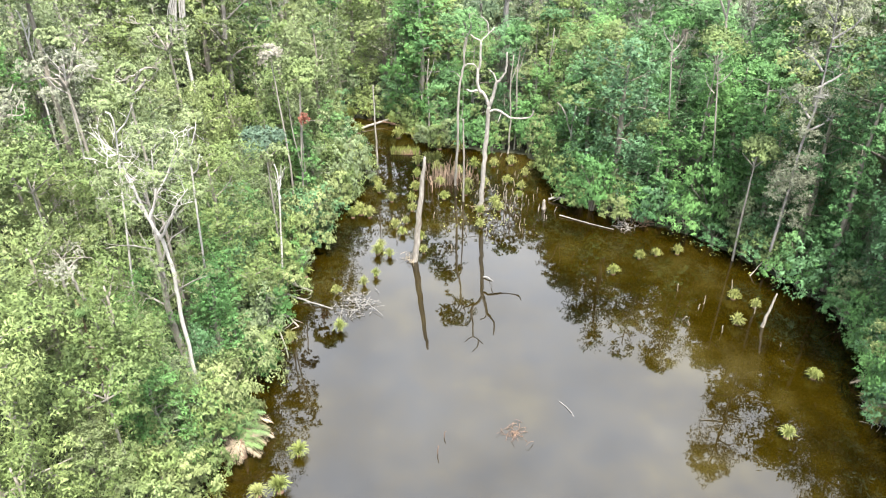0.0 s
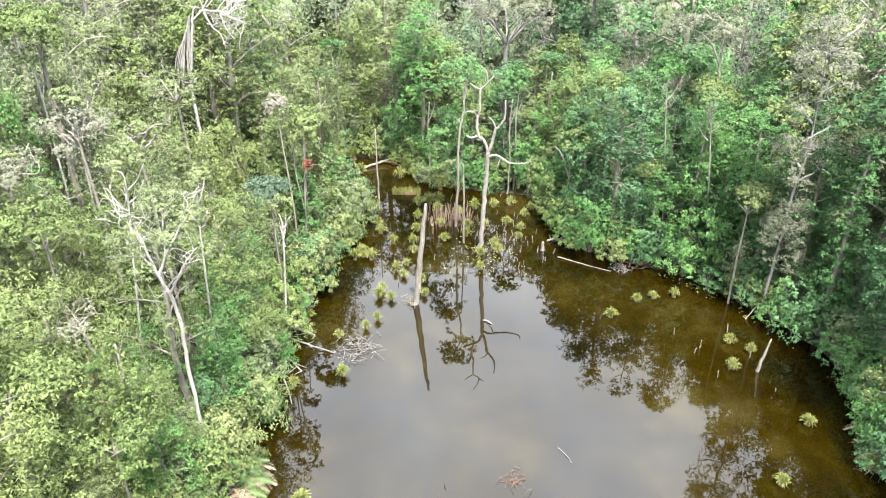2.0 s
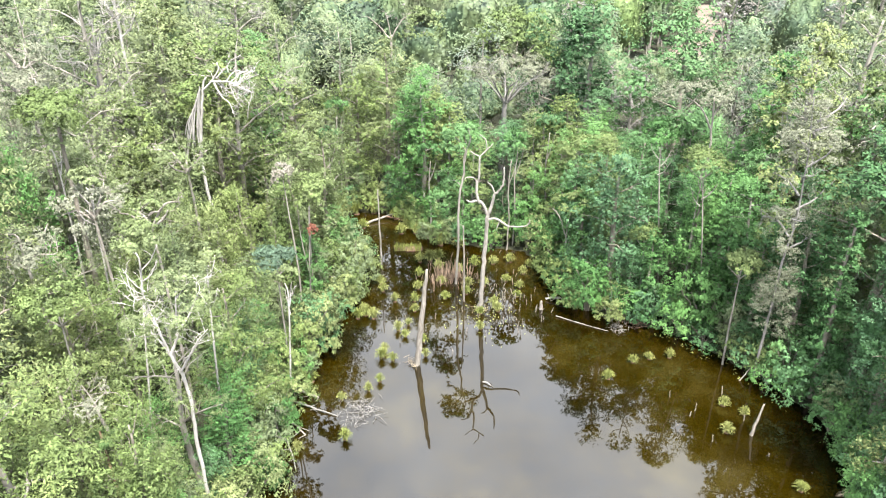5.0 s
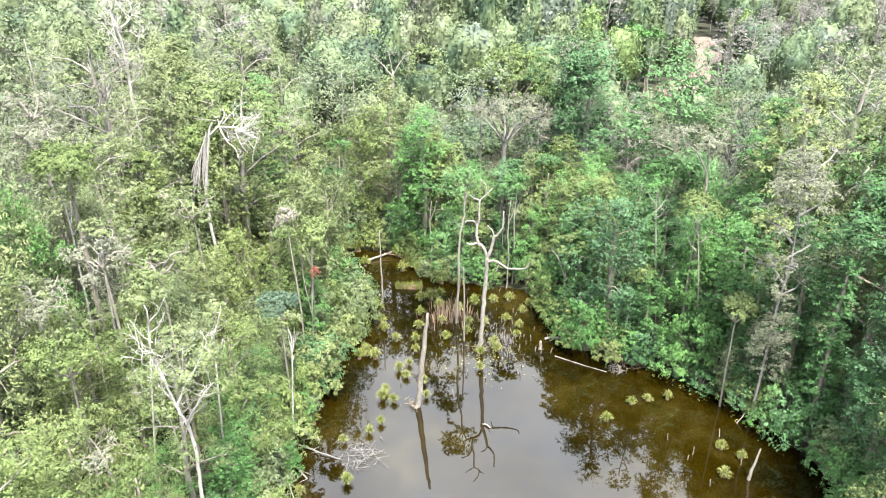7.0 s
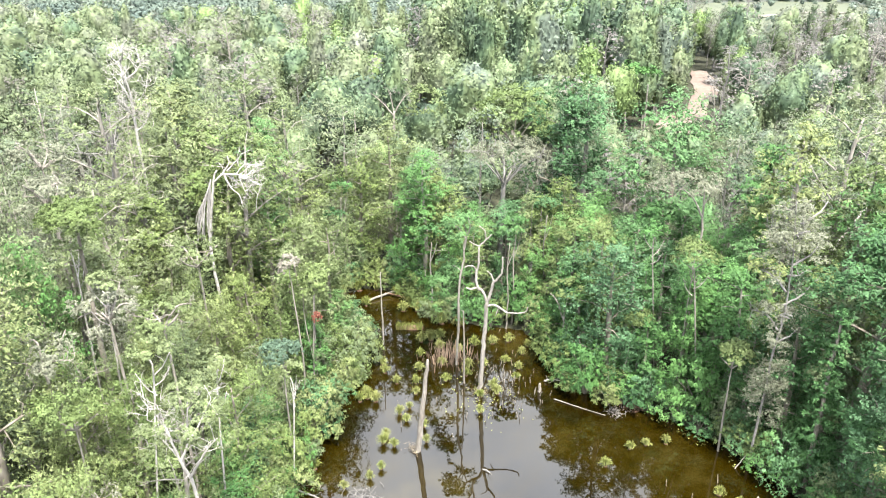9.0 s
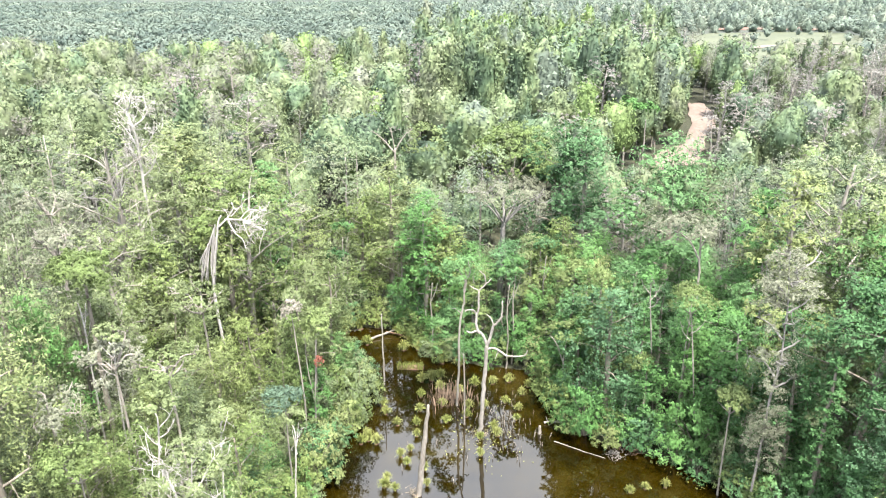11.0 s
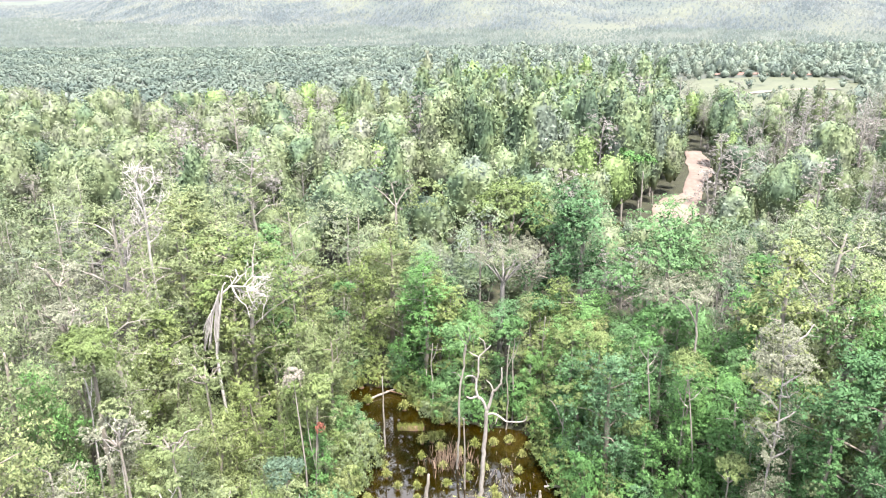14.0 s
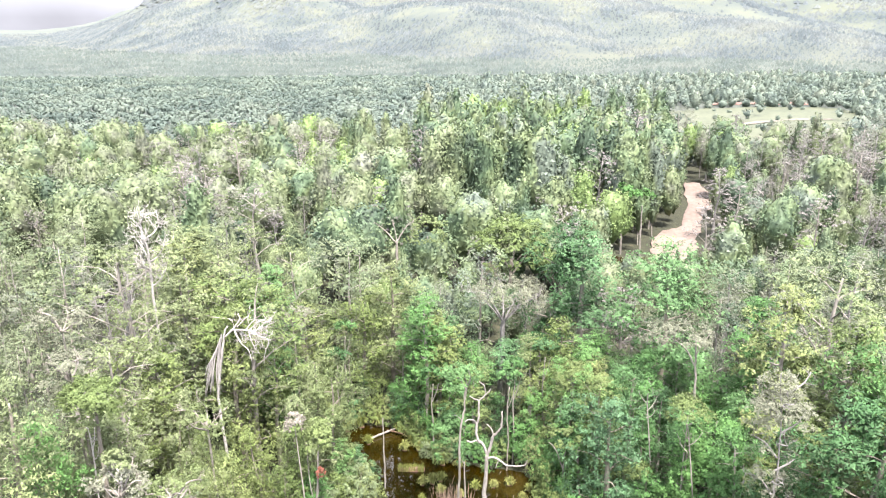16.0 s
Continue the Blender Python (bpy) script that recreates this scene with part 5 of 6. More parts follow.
# big bright dome of leaves
limbed_tree("tree", [([(10.7, 113, 0.5), (10.7, 113, 6), (10.8, 113, 12)], 0.4, 0.2)] + [([(10.8, 113, 9 + 0.3 * k), (10.8 + 3 * math.cos(k * 1.3), 113 + 3 * math.sin(k * 1.3), 13.5)], 0.14, 0.05) for k in range(5)],
            BARK, "large domed tree with bright green foliage", clumps=ball(10.7, 113, 13.0, 6.4, 6.2, 70, 1.5, 16), leaf="lime", count=60, size=0.5, seed=16)
# cream-tasselled and red-leaved crowns at the point
limbed_tree("tree", [([(-12.9, 55, 0.4), (-12.8, 55, 6), (-13.1, 55, 11), (-13.3, 55, 14.6)], 0.098, 0.033)], PALE_BARK, "tree with a cream-coloured feathery top", clumps=ball(-13.3, 55, 14.9, 0.95, 1.25, 18, 0.4, 17), leaf="pale", count=60, size=0.2, seed=17)
limbed_tree("tree", [([(-12.1, 55.5, 0.4), (-12.0, 55.5, 5), (-11.7, 55.5, 9), (-11.5, 55.5, 12)], 0.085, 0.033), ([(-12.0, 55.7, 5), (-12.5, 55.8, 9), (-12.5, 55.8, 12.5)], 0.058, 0.026)], PALE_BARK, "slim pale-stemmed tree with a spray of red leaves",
            clumps=ball(-11.4, 55.4, 9.6, 0.42, 0.85, 8, 0.24, 18), leaf="red", count=45, size=0.2, seed=18)
limbed_tree("tree", [([(-11.9, 56.3, 0.4), (-11.9, 56.3, 6), (-11.6, 56.4, 12)], 0.085, 0.033)], PALE_BARK, "slim tree with bright green leaves", clumps=ball(-11.6, 56.4, 12.5, 1.3, 1.8, 16, 0.7, 19), leaf="lime", count=70, size=0.32, seed=19)
# antlered pale tree and its grey neighbour, farther back
limbed_tree("tree", [([(-8.6, 118, 0.5), (-8.6, 118, 10.5), (-8.5, 118, 14)], 0.3, 0.15), ([(-8.5, 118, 13), (-10.5, 118, 15.5), (-12.3, 118, 17)], 0.14, 0.04), ([(-8.5, 118, 13.5), (-7, 118, 16), (-5.2, 118, 17.6)], 0.14, 0.04), ([(-8.5, 118, 13.5), (-9, 118.5, 16), (-9.4, 118.5, 17.4)], 0.1, 0.03)],
            DEAD_WOOD, "pale tree with bare antler-like limbs", "dead tree", seed=20, twig_len=1.4, twig_n=4)
limbed_tree("tree", [([(-3.3, 116, 0.5), (-3.3, 116, 8), (-3.2, 116, 15)], 0.3, 0.1)], PALE_BARK, "pale grey-leaved tree with a loose crown", clumps=ball(-3.2, 116, 15.0, 3.4, 4.2, 40, 0.9, 21), leaf="grey", count=40, size=0.4, seed=21)
# tall grey mossy tree on the far-side bank
limbed_tree("tree", [([(25.4, 47.3, 0.4), (25.5, 47.4, 6), (25.6, 47.5, 11), (25.8, 47.5, 14.6), (25.6, 47.5, 18.5), (25.0, 47.5, 23.6)], 0.11, 0.04)] + [
    ([(25.6, 47.5, 12 + 1.1 * k), (25.6 + 1.2 * math.cos(k * 2.1), 47.5 + 1.2 * math.sin(k * 2.1), 12.8 + 1.1 * k), (25.6 + 2.1 * math.cos(k * 2.1 + 0.3), 47.5 + 2.1 * math.sin(k * 2.1 + 0.3), 13.0 + 1.15 * k)], 0.09, 0.03) for k in range(10)],
    GREY_TWIG, "tall grey tree hung with moss and pale twigs", clumps=ball(25.3, 47.5, 19.0, 2.5, 4.6, 64, 0.6, 22) + ball(25.4, 47.4, 13.5, 1.5, 2.5, 14, 0.5, 23) + ball(25.5, 47.3, 6.5, 1.3, 6.0, 40, 0.75, 24), leaf="moss", count=110, size=0.16,
    hang=[(25.5 + 1.8 * math.cos(k), 47.5 + 1.8 * math.sin(k), 14 + 0.5 * k, 2.5) for k in range(12)], seed=22, twig_len=0.9, twig_n=4)
# round bright crown on the rise
limbed_tree("tree", [([(-24.3, 43.2, 4), (-24.3, 43.2, 14), (-24.2, 43.2, 23)], 0.25, 0.1)], BARK, "tree with a dense round bright green crown", clumps=ball(-24.2, 43.2, 23.6, 1.9, 1.6, 26, 0.75, 24), leaf="lime", count=190, size=0.21, seed=24)
limbed_tree("tree", [([(13.8, 69, 0.5), (13.7, 69, 6), (13.7, 69, 12)], 0.2, 0.08)], BARK, "tree with lime-green layered leaves", clumps=ball(13.7, 69, 11.8, 1.7, 1.5, 18, 0.7, 25), leaf="lime", count=110, size=0.25, seed=25)
limbed_tree("tree", [([(12.6, 62, 0.4), (12.3, 62, 3.1), (11.8, 62, 5.1), (12.0, 62, 8.5)], 0.13, 0.05), ([(12.2, 62, 4), (13, 62, 7), (13.6, 62, 9)], 0.08, 0.03), ([(11.9, 62, 5.5), (11, 62, 8), (10.3, 62, 8.8)], 0.08, 0.03)],
            PALE_BARK, "open tree with pale limbs and lime leaf clusters", clumps=ball(12.1, 62, 9.2, 2.3, 1.3, 20, 0.5, 26), leaf="lime", count=90, size=0.22, seed=26)
# vine-smothered spire
limbed_tree("tree", [([(28.7, 44.5, 0.5), (28.6, 44.5, 8), (28.4, 44.5, 16)], 0.22, 0.08)], BARK, "pointed tree spire smothered in climbing vine", clumps=[(28.6 + 1.3 * (1 - k / 44) * math.cos(k * 2.4), 44.5 + 1.3 * (1 - k / 44) * math.sin(k * 2.4), 2 + 0.33 * k, 0.85 - 0.007 * k) for k in range(44)],
            leaf="deep", count=70, size=0.28, seed=27)
# tall pale-stemmed tree with a greyish-pink crown
limbed_tree("tree", [([(25.6, 65.5, 0.5), (25.6, 65.5, 10), (25.4, 65.5, 15.3), (25.1, 65.5, 18.6)], 0.15, 0.07), ([(25.3, 65.5, 15.5), (24, 65.5, 17.6), (22.5, 65.5, 18.6)], 0.1, 0.03), ([(25.2, 65.5, 16.5), (26, 65.7, 18), (26.8, 66, 19)], 0.08, 0.03)],
            PALE_BARK, "tall straight tree with a flat greyish crown", clumps=ball(23.4, 65.5, 18.4, 3.4, 1.3, 34, 0.6, 28), leaf="moss", count=110, size=0.2, seed=28, twig_len=0.9, twig_n=4)
limbed_tree("tree", [([(23.2, 69, 0.5), (23.1, 69, 7), (22.6, 69, 9.9), (21.7, 69, 12.5)], 0.17, 0.07), ([(22.8, 69, 9), (23.6, 69, 12)], 0.1, 0.04)], PALE_BARK, "pale forked trunk with deep green leaves", clumps=ball(22.4, 69, 13.4, 2.2, 1.6, 18, 0.85, 29), leaf="deep", count=70, size=0.4, seed=29)
# slender pale stems that show between the crowns
for k, (x, y, tip, z, _) in enumerate(STEMS):
    g, low = float(land(x, y)), np.random.default_rng(400 + k)
    limbs = [([(2 * x - tip, y, g - 0.2), (x, y, (g + z) / 2), (tip, y, z), (tip + low.uniform(-0.3, 0.3), y, z + 1.2)], 0.075, 0.035)]
    for i in range(3):
        a = low.uniform(0, 6.28)
        limbs.append(([(tip, y, z - 0.7 * i), (tip + 0.6 * math.cos(a), y + 0.6 * math.sin(a), z + 0.5 - 0.7 * i), (tip + 1.1 * math.cos(a), y + 1.1 * math.sin(a), z + 1.3 - 0.6 * i)], 0.05, 0.02))
    limbed_tree("tree", limbs, BONE_WOOD if x < 0 else PALE_BARK, "slender pale-stemmed tree with a thin broken top" if x < 0 else "slim pale forked stem under a small green crown",
                clumps=ball(tip, y, z + 1.6, 1.1, 0.8, 9, 0.5, 410 + k), leaf="grey" if x < 0 else "mid", count=60, size=0.22, seed=420 + k, twig_len=0.6, twig_n=2, twig_r=0.018)
# bright young crowns and one blue-green bush
for k, (x, y, z, r, leaf) in enumerate(BRIGHT):
    g = float(land(x, y))
    limbed_tree("tree", [([(x + 0.2, y, g - 0.2), (x, y, (g + z) / 2), (x, y, z)], 0.1, 0.04)] + [([(x, y, z - 1.0), (x + 0.9 * r * math.cos(i * 1.6), y + 0.9 * r * math.sin(i * 1.6), z + 0.2)], 0.05, 0.02) for i in range(4)],
                PALE_BARK, "dense blue-green bushy tree" if leaf == "blue" else "young tree with bright lime-green leaf clusters", clumps=ball(x, y, z, r, r * 0.85, 16, 0.55 * r, 440 + k), leaf=leaf, count=100, size=0.24, seed=450 + k)
# pale ash-grey and leafless crowns that stand out of the farther canopy
for k, (x, y) in enumerate(ASH):
    plant("feathery" if k % 3 else "bare", 20 + k % 3, x, y, (19.5 if x < 0 else 16.5) + (k * 7 % 5) * 0.6 - float(land(x, y)), k * 1.7, "ash", 1.0 + 0.1 * (k % 4))
# far tall clean trunks at the edge of the dark wood
for k, (x, y, top) in enumerate(((3.0, 178, 14.5), (5.6, 178, 15.5), (8.5, 181, 15), (38.6, 152, 13), (40.0, 166, 14), (42.6, 151, 12), (50, 182, 13))):
    limbed_tree("tree", [([(x, y, 0), (x - 0.2, y, top * 0.5), (x - 0.3, y, top)], 0.2, 0.11)], PALE_BARK, "tall clean-stemmed forest tree with a small high crown", clumps=ball(x - 0.3, y, top + 1.5, 2.2, 2.0, 14, 1.0, 30 + k), leaf="mid", count=30, size=0.7, seed=30 + k)
for k, (x, y, z0, z1) in enumerate(((5.0, 207, 10, 24.5), (138, 260, 4, 14.5), (151, 262, 2, 14), (158, 268, 2, 15), (133, 255, 3, 13), (162, 258, 2, 13), (27, 214, 10, 20))):
    limbed_tree("dead_tree", [([(x, y, 0), (x, y, z0), (x + 0.3, y, z1)], 0.4, 0.1)] + [([(x, y, z0 + (z1 - z0) * 0.12 * i), (x + 1.6 * math.cos(i * 2.1), y + 1.6 * math.sin(i * 2.1), z0 + (z1 - z0) * (0.12 * i + 0.2)), (x + 2.6 * math.cos(i * 2.1), y + 2.6 * math.sin(i * 2.1), z0 + (z1 - z0) * (0.11 * i + 0.38))], 0.2, 0.06) for i in range(6)],
                BONE_WOOD, "distant leafless white tree", "dead tree", seed=40 + k, twig_len=1.8, twig_n=5, twig_r=0.07)


# ---- in the water ----
def tuft_shape(seed, blades=170, reach=0.62, high=0.72):
    """A round tussock of arching grass blades on a dark root clump."""
    rng = np.random.default_rng(seed)
    m = Mesh_parts()
    for _ in range(blades):
        a, lean, h = rng.uniform(0, 6.28), rng.uniform(0.1, 1.0), high * rng.uniform(0.55, 1.15)
        o, s = np.array([math.cos(a), math.sin(a), 0]), np.array([-math.sin(a), math.cos(a), 0]) * 0.015
        root = o * rng.uniform(0, 0.16)
        pts = [root + o * reach * lean * t ** 1.4 + [0, 0, h * (1.7 * t - (0.75 + 0.55 * lean) * t * t)] for t in (0, 0.35, 0.7, 1.0)]
        v = np.concatenate([[p + s * w, p - s * w] for p, w in zip(pts, (0.7, 1.2, 1.0, 0.3))])
        m.add(v, [(0, 1, 3, 2), (2, 3, 5, 4), (4, 5, 7, 6)])
    root = Mesh_parts()
    root.add(*tube([(0, 0, -0.5), (0, 0, 0.02), (0, 0, 0.1)], [0.22, 0.2, 0.08], 8, 0.2, rng))
    return m, root


TUFTS = []
for k in range(4):
    blades, root = tuft_shape(200 + k)
    t = new("grass_tuft")
    part("foliage", blades, GRASS, t)
    part("root_clump", root, BROWN_WOOD, t)
    tagged(t, "tussock of yellow-green swamp grass standing in water", "grass tuft", "grass tussocks")
    TUFTS.append([t, False])
PLACES = [(-7.3, 40.3, 1.0), (-8.1, 44.8, .8), (-6.1, 45.9, .8), (-5.3, 47.1, .8), (-5.4, 50.4, 1.1), (-4.4, 50, .9), (-5.2, 51.4, .9), (13.5, 47.5, 1), (16.1, 49.7, .85), (17.6, 50.2, .9), (19.4, 50.4, .9),
          (21.9, 44.1, .95), (23.1, 43, .8), (21.1, 41, 1), (24.1, 35.3, 1), (20.3, 30.2, .9), (-8.3, 28.9, 1.1), (-8.9, 26.3, 1.2), (-10, 26, 1), (-12.2, 26, 1), (-10.6, 39.1, .9), (-10.9, 47.1, 1.2), (-11.5, 49.1, 1.2),
          (-7.4, 57.1, 1.3), (-6.6, 56.6, 1.2), (-8.1, 56.6, 1.1), (-7.7, 58.0, .9), (-4.2, 54.6, 1), (-3.5, 53.6, .9), (-1.9, 52.7, .9), (-3.3, 55.5, .8), (-1.6, 50.6, .8), (-2.6, 64.6, 1), (-2.6, 62, 1.1), (-0.3, 63, 1.1), (0.1, 60.1, 1.1),
          (-2.9, 59.6, 1), (-2.8, 57.8, .9), (-4.8, 59.6, 1), (-1.5, 67.9, 1.5), (-2.6, 67.6, 1.2), (-0.6, 68.4, 1.4), (-5, 74.6, 1.5), (-3.3, 74.6, 1.4), (-4.2, 76, 1.4), (4.8, 58.7, 1.2), (6.3, 63.5, 1.1), (3.4, 57.4, 1), (5.1, 57.8, 1.1), (2.2, 61, 1),
          (-6.1, 61.5, 1.1), (-6.5, 63, 1.1), (3.3, 54.8, .9), (7.2, 60.5, .9), (4.0, 62.5, 1.1), (-9.5, 76, 1.4), (-11.5, 72.5, 1.3), (1.5, 65.5, 1.2), (8.2, 65, 1.0), (26.2, 31.5, 1.3), (26.6, 33, 1.3), (27, 30.4, 1.2),
          (7.6, 62.2, 1), (2.4, 62.6, 1.2), (-0.6, 66.2, 1.3), (3.2, 66.8, 1.3), (5.2, 67.2, 1.2), (7.0, 67.6, 1.2), (9.0, 66.6, 1.1),
          (-13.8, 72, 1.9), (-14.3, 74.5, 2), (-13.9, 77, 2.1), (-12.6, 79, 2.2), (-10.8, 80, 2), (-8.6, 80.2, 1.9), (-5.8, 78.6, 1.7), (-4.6, 77.4, 1.6), (-3.0, 75.6, 1.5), (-2.0, 73.6, 1.6), (-0.4, 71.6, 1.6), (1.6, 71, 1.5), (-9.0, 69.2, 1.4), (-11, 70, 1.5)]
rng_t = np.random.default_rng(61)
for i, (x, y, s) in enumerate(PLACES):
    slot = TUFTS[i % 4]
    t = copy_thing(slot[0], Matrix.Identity(4)) if slot[1] else slot[0]
    slot[1] = True
    t.matrix_basis = Matrix.Translation((x, y, 0)) @ Matrix.Rotation(rng_t.uniform(0, 6.28), 4, "Z") @ Matrix.Diagonal((s * 0.95, s * 0.95, s * rng_t.uniform(1.2, 1.7), 1))


def floating_bed():
    """A low raft of matted grass, longer than wide."""
    rng = np.random.default_rng(64)
    bed = new("floating_grass_bed")
    bed.location = (-4.0, 70.5, 0)
    m = Mesh_parts()
    for _ in range(520):
        x, y, h = rng.uniform(-1.5, 1.5), rng.uniform(-0.45, 0.45), rng.uniform(0.35, 0.75)
        l = rng.normal(0, 0.14, 2)
        a = rng.uniform(0, 6.28)
        s = np.array([math.cos(a), math.sin(a), 0]) * 0.025
        pts = [np.array([x, y, 0]), np.array([x + l[0] * 0.4, y + l[1] * 0.4, h * 0.7]), np.array([x + l[0], y + l[1], h])]
        m.add(np.concatenate([[p + s * w, p - s * w] for p, w in zip(pts, (1, 1, 0.3))]), [(0, 1, 3, 2), (2, 3, 5, 4)])
    part("foliage", m, GRASS, bed)
    root = Mesh_parts()
    root.add(*tube([(-1.55, 0, -0.02), (-0.5, 0.03, 0.0), (0.5, -0.02, 0), (1.55, 0, -0.02)], [0.3, 0.42, 0.42, 0.3], 10, 0.12, rng))
    part("root_clump", root, BROWN_WOOD, bed)
    tagged(bed, "floating raft of matted light green grass", "grass bed")


floating_bed()


def dry_sedge():
    rng = np.random.default_rng(65)
    m = Mesh_parts()
    for _ in range(300):
        x, y = rng.normal(0.5, 1.2), rng.normal(64.4, 1.2)
        if float(shore_distance(x, y)) > 0.5:
            continue
        h, l = rng.uniform(0.5, 1.25), rng.normal(0, 0.16, 2)
        a = rng.uniform(0, 6.28)
        s = np.array([math.cos(a), math.sin(a), 0]) * 0.028
        pts = [np.array([x, y, -0.1]), np.array([x + l[0] * 0.4, y + l[1] * 0.4, h * 0.6]), np.array([x + l[0], y + l[1], h])]
        m.add(np.concatenate([[p + s * w, p - s * w] for p, w in zip(pts, (1, 1, 0.4))]), [(0, 1, 3, 2), (2, 3, 5, 4)])
    tagged(part("dry_sedge", m, SEDGE), "stand of dry pinkish-tan sedge stems in shallow water", "sedge", kind="stuff")


dry_sedge()


def stick(path, r0, r1, name="stick", label="pale dead stick poking out of the water", material=DEAD_WOOD, category="stick", group="", branches=0, seed=1):
    rng = np.random.default_rng(seed)
    m = Mesh_parts()
    p = bend(path, 4, 0.02, rng)
    base = p[0].copy()
    m.add(*tube(p - base, [r0, (r0 + r1) / 2, r1], 6, 0.15, rng))
    for _ in range(branches):
        s = p[rng.integers(len(p) // 4, len(p))] - base
        d = unit(rng.normal(size=3) * [1, 1, 0.35] + [0, 0, 0.12])
        ln = rng.uniform(0.5, 1.3)
        mid = s + d * ln * 0.5 + rng.normal(0, 0.1, 3) * [1, 1, 0.4]
        m.add(*tube(bend([s, mid, s + d * ln], 3), [r1 * 0.9, r1 * 0.25], 4))
    ob = part(name, m, material, smooth=True)
    ob.location = base
    return tagged(ob, label, category, group)


rng_s = np.random.default_rng(66)
for k in range(95):
    if k < 75:
        x, y = rng_s.normal(6.2, 1.9), rng_s.normal(59.5, 3.0)
    elif k < 85:
        x, y = rng_s.uniform(-6, 2), rng_s.uniform(50, 60)
    else:
        x, y = rng_s.uniform(17, 24), rng_s.uniform(38, 46)
    if float(shore_distance(x, y)) > -0.3:
        continue
    h, l = rng_s.uniform(0.25, 0.75), rng_s.normal(0, 0.15, 2)
    stick([(x, y, -0.4), (x + l[0] * 0.5, y + l[1] * 0.5, h * 0.4), (x + l[0], y + l[1], h)], 0.04, 0.028, group="drowned sticks", seed=300 + k)
LOG = "bleached fallen log lying in the shallow water"
stick([(10.5, 56.8, 0.12), (12.5, 55.7, 0.05), (14.9, 54.3, 0.1)], 0.05, 0.03, "log", LOG, category="log", seed=1)
stick([(-12.6, 44.5, 0.5), (-10.5, 43.7, 0.25), (-8.2, 42.8, 0.05)], 0.09, 0.04, "log", "grey forked log reaching from the bank into the pond", GREY_TWIG, "log", branches=4, seed=3)
stick([(-12.4, 46.0, 0.5), (-11, 45.3, 0.3), (-10.0, 45.0, 0.1)], 0.12, 0.06, "log", "pale driftwood log on the bank", DEAD_WOOD, "log", branches=3, seed=4)
stick([(-12.3, 41.8, 0.6), (-11.2, 41.5, 0.35), (-10.3, 40.7, 0.05)], 0.09, 0.05, "log", "pale driftwood log on the bank", DEAD_WOOD, "log", branches=4, seed=5)
stick([(-12.0, 38.8, 1.6), (-11.2, 38.9, 1.0), (-10.3, 37.0, -0.2)], 0.06, 0.04, "branch", "thin bare branch dipping into the pond", GREY_TWIG, "branch", branches=2, seed=6)
stick([(-11.9, 39.8, 0.8), (-12.1, 39.6, 2.4), (-11.8, 39.4, 3.8)], 0.07, 0.03, "branch", "crooked pale dead branch on the bank", DEAD_WOOD, "branch", branches=4, seed=7)
stick([(-9.8, 76.6, 0.1), (-8, 77.8, 0.3), (-6.1, 78.9, 0.5)], 0.16, 0.1, "log", "pale log lying across the end of the pond", DEAD_WOOD, "log", seed=8)
stick([(-7.4, 78.6, 0.3), (-6.2, 78.0, 0.4), (-4.9, 77.3, 0.3)], 0.12, 0.06, "log", "brown branchy log across the pond's end", BROWN_WOOD, "log", branches=5, seed=9)
stick([(-15.0, 78, 2.2), (-13.6, 78, 4.2), (-12.3, 78, 6.0)], 0.12, 0.07, "log", "pale dead trunk leaning among the trees", DEAD_WOOD, "log", seed=10)
stick([(22.8, 40.7, -0.3), (22.95, 40.8, 0.8), (23.35, 41.0, 2.7)], 0.17, 0.05, "stump", "pale splintered stump leaning in the water", DEAD_WOOD, "stump", seed=11)
stick([(24.3, 47.2, 0.0), (24.7, 47.3, 0.6), (25.2, 47.5, 1.3)], 0.06, 0.03, "stick", "pale dead stick at the water's edge", seed=12)
stick([(9.2, 58.2, -0.3), (9.25, 58.2, 0.4), (9.2, 58.2, 0.9)], 0.2, 0.13, "stump", "short pale stump in the water", DEAD_WOOD, "stump", seed=13)
stick([(9.9, 59.9, 0.15), (10.8, 59.7, 0.35), (11.8, 59.2, 0.5)], 0.1, 0.05, "branch", "pale branchy driftwood at the bank", GREY_TWIG, "branch", branches=7, seed=14)
stick([(7.3, 33.2, 0.02), (7.6, 32.7, 0.04), (8.0, 31.9, 0.02)], 0.025, 0.02, "stick", "grey stick floating on the pond", GREY_TWIG, seed=15)
stick([(-0.35, 28.9, -0.3), (-0.3, 28.9, 0.3), (-0.25, 28.9, 0.7)], 0.03, 0.02, "stick", "thin twig standing in the pond", BROWN_WOOD, seed=16)
stick([(0.05, 30.2, -0.3), (0.1, 30.2, 0.2), (0.15, 30.2, 0.5)], 0.03, 0.02, "stick", "thin twig standing in the pond", BROWN_WOOD, seed=17)
stick([(3.2, 47.0, 0.02), (3.5, 46.8, 0.1), (3.8, 46.5, 0.05)], 0.07, 0.04, "stick", "short grey stick floating on the pond", GREY_TWIG, branches=2, seed=18)


